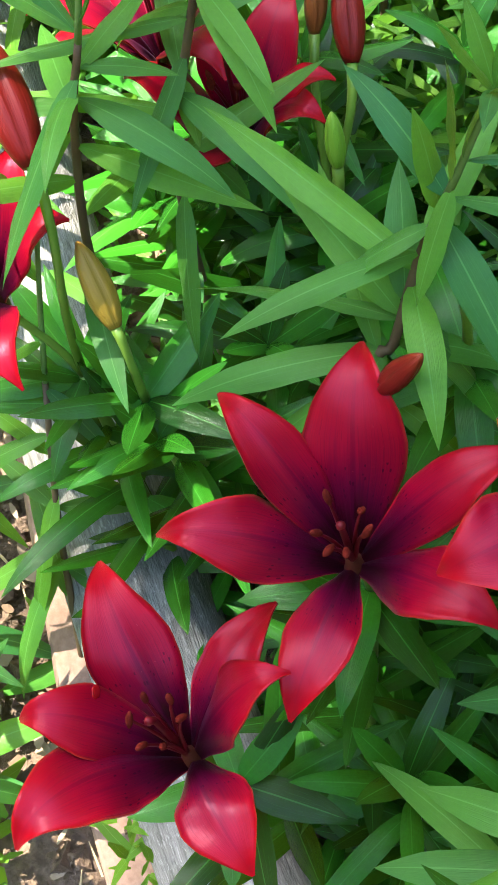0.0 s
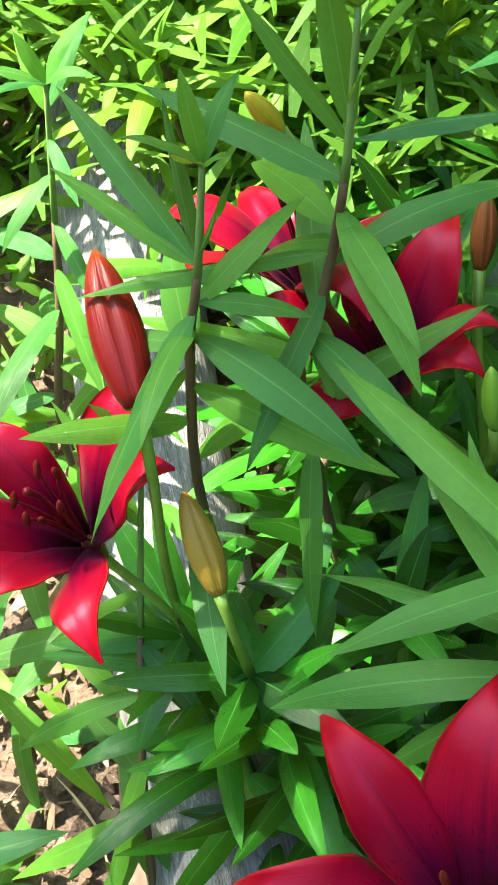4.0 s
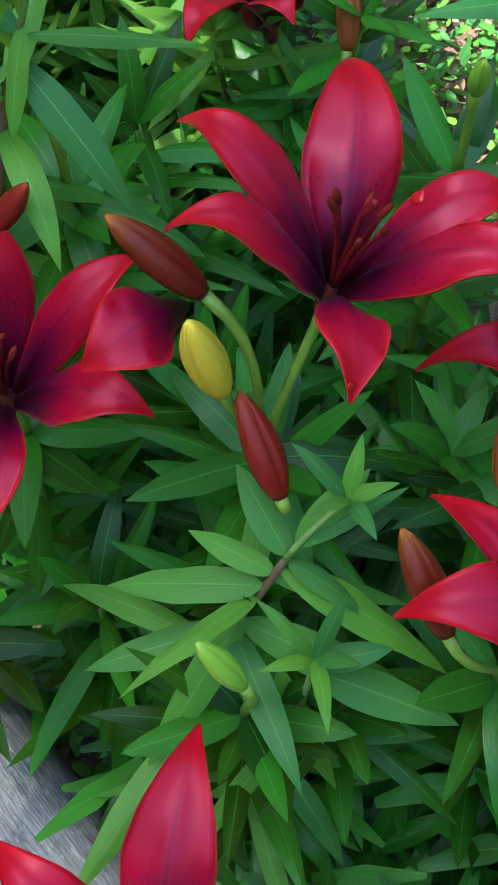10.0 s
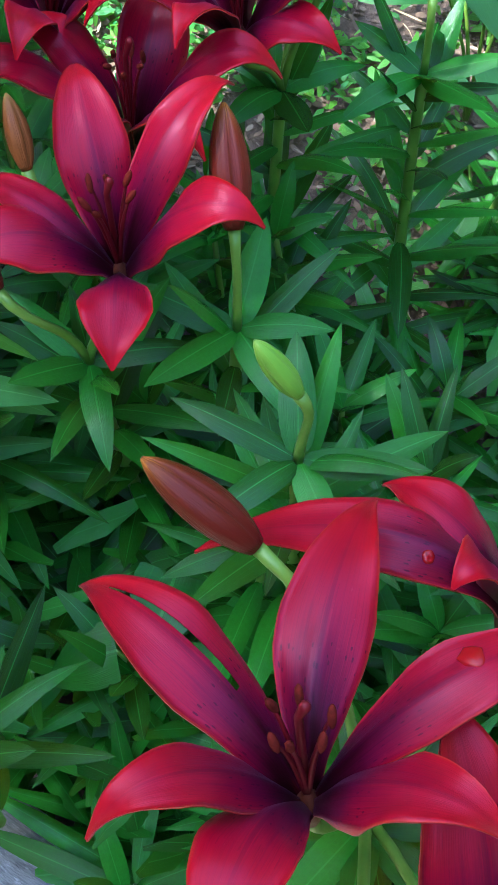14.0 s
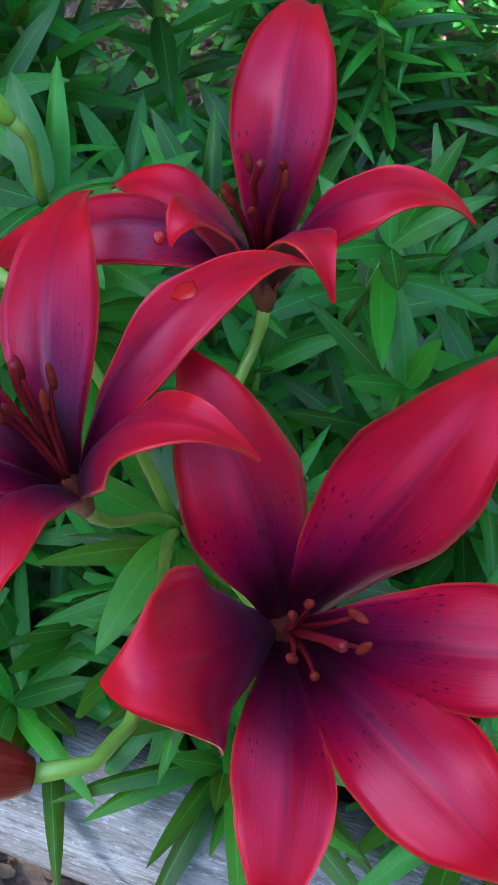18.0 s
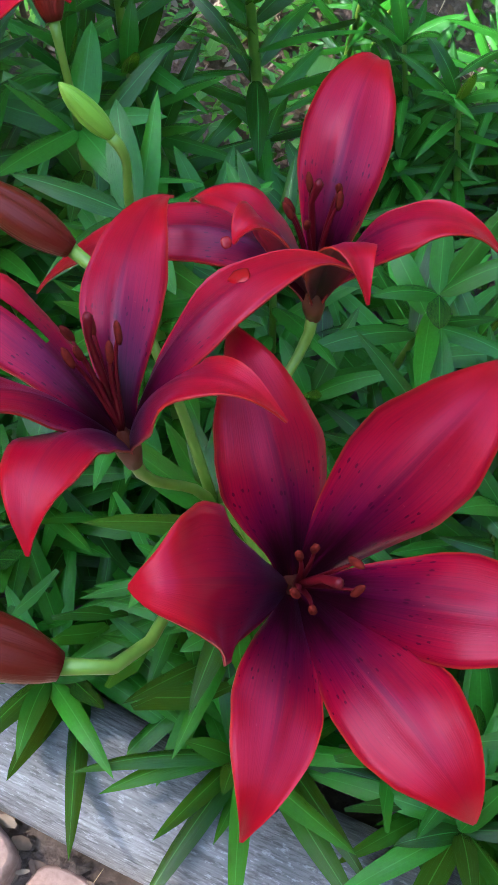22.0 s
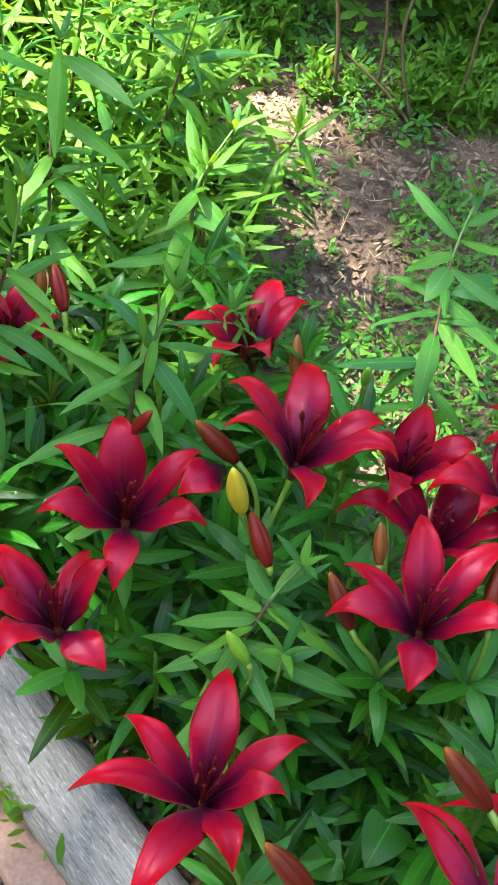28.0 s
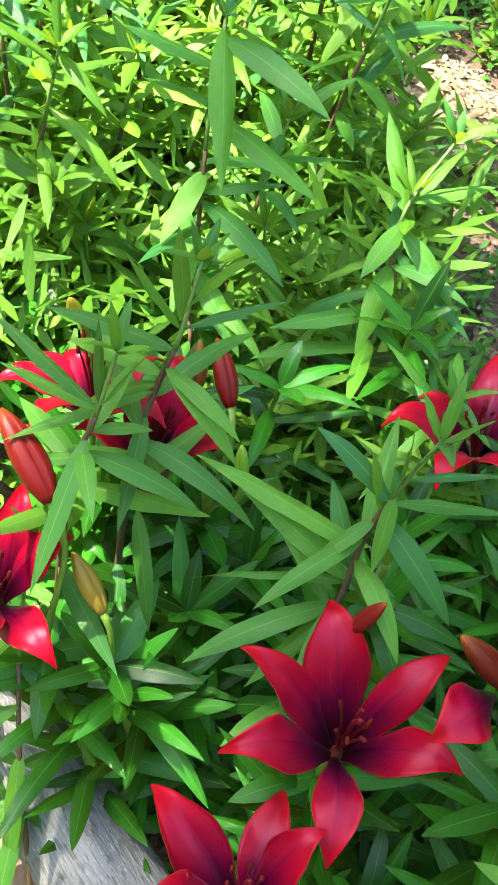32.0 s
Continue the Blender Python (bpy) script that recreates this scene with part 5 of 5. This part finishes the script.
def low_growth():
    r = random.Random(9)

    def spots(n, x0, x1, y0, y1, keep, dz):
        out = []
        while len(out) < n:
            x, y = r.uniform(x0, x1), r.uniform(y0, y1)
            if keep(x, y):
                out.append((x, y, ground_z(x, y) + r.uniform(*dz)))
        return out

    def clump(x, y, f=7.0, o=0.0):
        return noise.noise(Vector((x * f + o, y * f, 4.0)))

    path = lambda x, y: not in_bed(x, y) and y > log_y(x) + 0.05
    scattered("dead_leaves", M_DEAD, spots(16000, -0.7, 0.6, -0.5, 1.0, path, (0.001, 0.007)), (0.003, 0.011), (0.25, 0.7), (-30, 34),
              "brown dead leaves lying on the path", "leaf litter", r, None, 3, 0.4)
    scattered("dry_leaves", M_DRY, spots(7000, -0.7, 0.6, -0.5, 1.0, path, (0.003, 0.008)), (0.003, 0.010), (0.15, 0.6), (-30, 34),
              "pale dry leaf scraps on the path", "leaf litter", r, None, 3, 0.4)
    sunny = lambda x, y: y < log_y(x) - 0.045
    scattered("dry_leaves", M_DRY, spots(1900, -0.8, 0.3, -0.8, 0.45, lambda x, y: sunny(x, y) and clump(x, y, 6, 2) > -0.2, (0.002, 0.009)), (0.004, 0.015), (0.3, 0.7), (-30, 34),
              "pale dry leaves on the sunlit soil", "leaf litter", r, None, 3, 0.5)
    scattered("dead_leaves", M_DEAD, spots(3200, -0.8, 0.3, -0.8, 0.45, lambda x, y: sunny(x, y) and clump(x, y, 8, 7) > -0.25, (0.001, 0.007)), (0.004, 0.016), (0.15, 0.6), (-30, 34),
              "brown leaf scraps and bark bits on the sunlit soil", "leaf litter", r, None, 3, 0.5)
    clods("soil_crumbs", spots(6000, -0.5, 0.35, -0.75, 0.2, sunny, (-0.001, 0.003)), r)
    scattered("straw", M_STRAW, spots(1500, -0.9, 0.6, -0.7, 1.15, lambda x, y: not in_bed(x, y), (0.002, 0.008)), (0.012, 0.04), (0.03, 0.05), (-8, 10),
              "dry straw and grass stalks strewn on the soil", "straw", r, None, 4, 0.4)
    # the sun patch at the path's end is put in as pale scraps
    scattered("sunlit_litter", M_STRAW, spots(2600, -0.42, -0.06, 0.66, 0.9, lambda x, y: ((x + 0.19) / 0.075) ** 2 + ((y - 0.79) / 0.07) ** 2 < 1 + clump(x, y), (0.002, 0.007)), (0.005, 0.014), (0.15, 0.5), (-8, 14),
              "pale litter scraps whose colour stands in for sun on the path", "straw", r, None, 3, 0.2)
    scattered("ground_weeds", M_GOLD_LEAF, spots(22000, -0.7, 0.65, -0.2, 1.1, lambda x, y: path(x, y) and clump(x, y) + 0.5 * clump(x, y, 31, 5) > -0.10, (0.002, 0.026)), (0.005, 0.015), (0.3, 0.65), (-10, 55),
              "low green weeds creeping over the path", "weeds", r)
    sprouts = []
    for k in range(70):
        x = r.gauss(-0.268, 0.024)
        sprouts.append((x, log_y(x) - 0.047 + r.gauss(0, 0.007), ground_z(x, log_y(x)) + r.uniform(0.012, 0.045)))
    scattered("ground_weeds", M_WEED_LEAF, sprouts, (0.010, 0.024), (0.2, 0.4), (5, 70),
              "yellow-green weeds sprouting between the log and the edging", "weeds", r)
    scattered("ground_weeds", M_WEED_LEAF, spots(2600, -0.9, 0.2, -0.6, 0.4, lambda x, y: y < log_y(x) - 0.07 and clump(x, y, 9, 3) > (-0.02 if x < -0.27 else 0.55), (0.003, 0.02)), (0.010, 0.024), (0.25, 0.5), (0, 60),
              "small green weeds sprouting beside the edging", "weeds", r)
    scattered("undergrowth", M_WEED_LEAF, spots(15000, -0.95, -0.12, 0.28, 1.1, lambda x, y: x < (-0.16 if y < 0.5 else -0.18 - 0.45 * (y - 0.5)) and not (y > 0.82 and x > -0.40), (0.005, 0.20)), (0.016, 0.042), (0.14, 0.26), (-20, 50),
              "dense bright green undergrowth between the tall weeds", "undergrowth", r)
    scattered("bed_undergrowth", M_LILY_LEAF, spots(2800, -0.5, 0.42, -0.5, 0.4, in_bed, (0.005, 0.13)), (0.03, 0.06), (0.16, 0.26), (-10, 55),
              "low lily leaves filling the bed", "undergrowth", r)
    scattered("hedge", M_IVY_LEAF, [(x, y, ground_z(x, y) + abs(r.gauss(0, 0.22)) + 0.01) for x, y, z in
              spots(15000, -1.3, 1.3, 0.93, 1.9, lambda x, y: y > 1.02 - 0.25 * max(0.0, x - 0.15) + 0.05 * clump(x, y, 3), (0, 0))],
              (0.03, 0.065), (0.5, 0.8), (-30, 40), "dark creeper and shrubs walling the path", "hedge", r)
    scattered("shrubs", M_WEED_LEAF, [(x, y, ground_z(x, y) + r.uniform(0, 1) ** 1.6 * 0.34) for x, y, z in
              spots(9000, -0.9, 0.9, 0.955, 1.35, lambda x, y: not (-0.40 < x < -0.24 and y < 1.05), (0, 0))],
              (0.012, 0.03), (0.3, 0.55), (-30, 45), "light green shrubs and vines in the dappled sun behind the path", "shrub", r)
    scattered("meadow_grass", M_WEED_LEAF, spots(9000, -0.45, 0.45, 0.86, 1.08, lambda x, y: clump(x, y, 5, 8) + 0.4 * clump(x, y, 25, 8) > -0.05, (0.0, 0.05)), (0.008, 0.024), (0.12, 0.4), (-10, 75),
              "fine yellow-green weeds and grass at the end of the path", "grass", r, None, 3, 0.4)


low_growth()


def heart_leaf_mesh(material):
    bm = bmesh.new()
    uvl = bm.loops.layers.uv.verify()
    n = 9
    rows = []
    for i in range(n + 1):
        s = i / n
        w = 0.46 * max(0.0, math.sin(math.pi * (0.16 + 0.835 * s) ** 0.70)) ** 0.8
        back = -0.10 * math.sin(math.pi * min(1, s * 4)) if s < 0.25 else 0
        rows.append([bm.verts.new((s + (back if abs(v) > 0.4 else 0), v * w, 0.10 * abs(v) * w - 0.22 * s * s + 0.02 * math.sin(9 * s + 3 * v))) for v in (-1, -0.5, 0, 0.5, 1)])
    for i in range(n):
        for k in range(4):
            f = bm.faces.new((rows[i][k], rows[i + 1][k], rows[i + 1][k + 1], rows[i][k + 1]))
            for lp, c in zip(f.loops, ((i / n, k / 4), ((i + 1) / n, k / 4), ((i + 1) / n, (k + 1) / 4), (i / n, (k + 1) / 4))):
                lp[uvl].uv = c
    bmesh.ops.reverse_faces(bm, faces=bm.faces)
    me = bpy.data.meshes.new("leaf")
    bm.to_mesh(me)
    bm.free()
    for p in me.polygons:
        p.use_smooth = True
    me.materials.append(material)
    return me


HEART = heart_leaf_mesh(M_GOLD_LEAF)
HEART_DARK = heart_leaf_mesh(M_LILY_LEAF)
HEART_YELLOW = heart_leaf_mesh(M_WEED_LEAF)
IVY_HEART = heart_leaf_mesh(M_IVY_LEAF)


def broadleaf(root, leaves, label, mesh, group, spread=1.0):
    """A plant with a few broad heart-shaped leaves on thin stalks."""
    base = Vector((root[0], root[1], ground_z(*root)))
    plant = thing("broadleaf_plant", base, label, "plant", group)
    for k, (x, y, z, head, size) in enumerate(leaves):
        at = Vector((x, y, z)) - base
        bm = bmesh.new()
        tube(bm, bezier(Vector((0, 0, -0.01)), Vector((0, 0, at.z * 0.5)), at * 0.7 + Vector((0, 0, at.z * 0.2)), at, 7), [0.0016 - 0.0001 * i for i in range(8)], 6)
        part("stalk", bm, M_STEM, plant)
        placed("leaf", mesh, plant, leaf_pose(at, head, 6 - 9 * (k % 3), size, size * LEAF_ASPECT, 8 * (k % 3 - 1)))


broadleaf((0.235, 0.33), ((0.20, 0.352, 0.165, 200, 0.052), (0.235, 0.345, 0.170, 280, 0.058), (0.215, 0.405, 0.172, 150, 0.050), (0.205, 0.285, 0.150, 205, 0.056),
          (0.235, 0.285, 0.152, 285, 0.050), (0.27, 0.30, 0.155, 330, 0.055), (0.27, 0.38, 0.17, 30, 0.05), (0.215, 0.225, 0.09, 240, 0.036)),
          "low plant with broad heart-shaped green leaves by the path", IVY_HEART, "broad-leaved plants")
broadleaf((0.10, 0.62), ((0.09, 0.60, 0.13, 200, 0.045), (0.125, 0.60, 0.13, 300, 0.045), (0.12, 0.64, 0.13, 20, 0.04)),
          "small plant with broad drooping leaves on the path", HEART, "broad-leaved plants")
broadleaf((-0.30, 0.84), ((-0.275, 0.80, 0.200, 260, 0.040), (-0.295, 0.79, 0.185, 280, 0.042), (-0.31, 0.80, 0.155, 240, 0.038), (-0.265, 0.80, 0.160, 320, 0.040), (-0.33, 0.81, 0.205, 200, 0.036), (-0.285, 0.83, 0.23, 300, 0.036)),
          "climbing plant with pale yellow-green heart-shaped leaves", HEART_YELLOW, "broad-leaved plants")
broadleaf((0.010, -0.105), ((0.015, -0.075, 0.235, 250, 0.036), (0.030, -0.090, 0.215, 320, 0.034), (-0.012, -0.100, 0.215, 190, 0.034)),
          "low plant with broad heart-shaped green leaves in the bed", HEART_DARK, "broad-leaved plants")
for k in range(26):
    r2 = random.Random(900 + k)
    x, y = r2.uniform(0.20, 0.48), r2.uniform(0.90, 1.06)
    broadleaf((x, y), [(x + r2.uniform(-0.05, 0.05), y + r2.uniform(-0.07, 0.0), ground_z(x, y) + r2.uniform(0.03, 0.34), r2.uniform(200, 330), r2.uniform(0.028, 0.045)) for _ in range(6)],
              "dark green broad-leaved creeper climbing at the wood's edge", IVY_HEART, "creepers")


def half_open():
    """The drooping flower that has only begun to open: one petal stands away from the bud."""
    plant = next(o for o in scene.objects if "half-open" in o.get("label", ""))
    r = random.Random(3)
    throat = Vector((-0.1409, 0.0701, 0.3960)) - plant.location
    petal(plant, throat, Vector((0.1, -0.3, 0.9)).normalized(), -131.7, 0.040, -0.004, 0.027, 0.3, 0.2, r, True)


half_open()


M_DROP, nt_drop, b_drop = mat("red_water", 0.04)
b_drop.inputs["Base Color"].default_value = (0.34, 0.004, 0.008, 1)
b_drop.inputs["Transmission Weight"].default_value = 0.2
b_drop.inputs["IOR"].default_value = 1.33


def water_drop(at, normal, size, seed):
    """A flattened drop with an uneven rim, lying on a petal."""
    bm = bmesh.new()
    bmesh.ops.create_uvsphere(bm, u_segments=18, v_segments=9, radius=size)
    for v in bm.verts:
        k = 1 + 0.30 * noise.noise(Vector((v.co.x, v.co.y, 0)) * (1.6 / size) + Vector((seed, 0, 0)))
        v.co = Vector((v.co.x * k, v.co.y * k, v.co.z * 0.30))
    ob = part("water_drop", bm, M_DROP, None)
    ob.matrix_basis = Matrix.Translation(at) @ Vector(normal).to_track_quat("Z", "Y").to_matrix().to_4x4()
    tagged(ob, "red-tinted rain drop resting on a lily petal", "drop", "rain drops")


for k, (at, normal, size) in enumerate((((0.0858, -0.1904, 0.4437), (-0.30, 0.31, 0.89), 0.0034), ((-0.0771, 0.1045, 0.4178), (-0.60, -0.2, 0.76), 0.0025),
                                        ((-0.2580, -0.0215, 0.3322), (0.79, 0.33, 0.52), 0.0022), ((0.0884, -0.1441, 0.3991), (0.0, -0.38, 0.92), 0.0022),
                                        ((-0.0876, 0.0430, 0.4068), (0.7, -0.5, 0.5), 0.0018))):
    water_drop(at, normal, size, k)
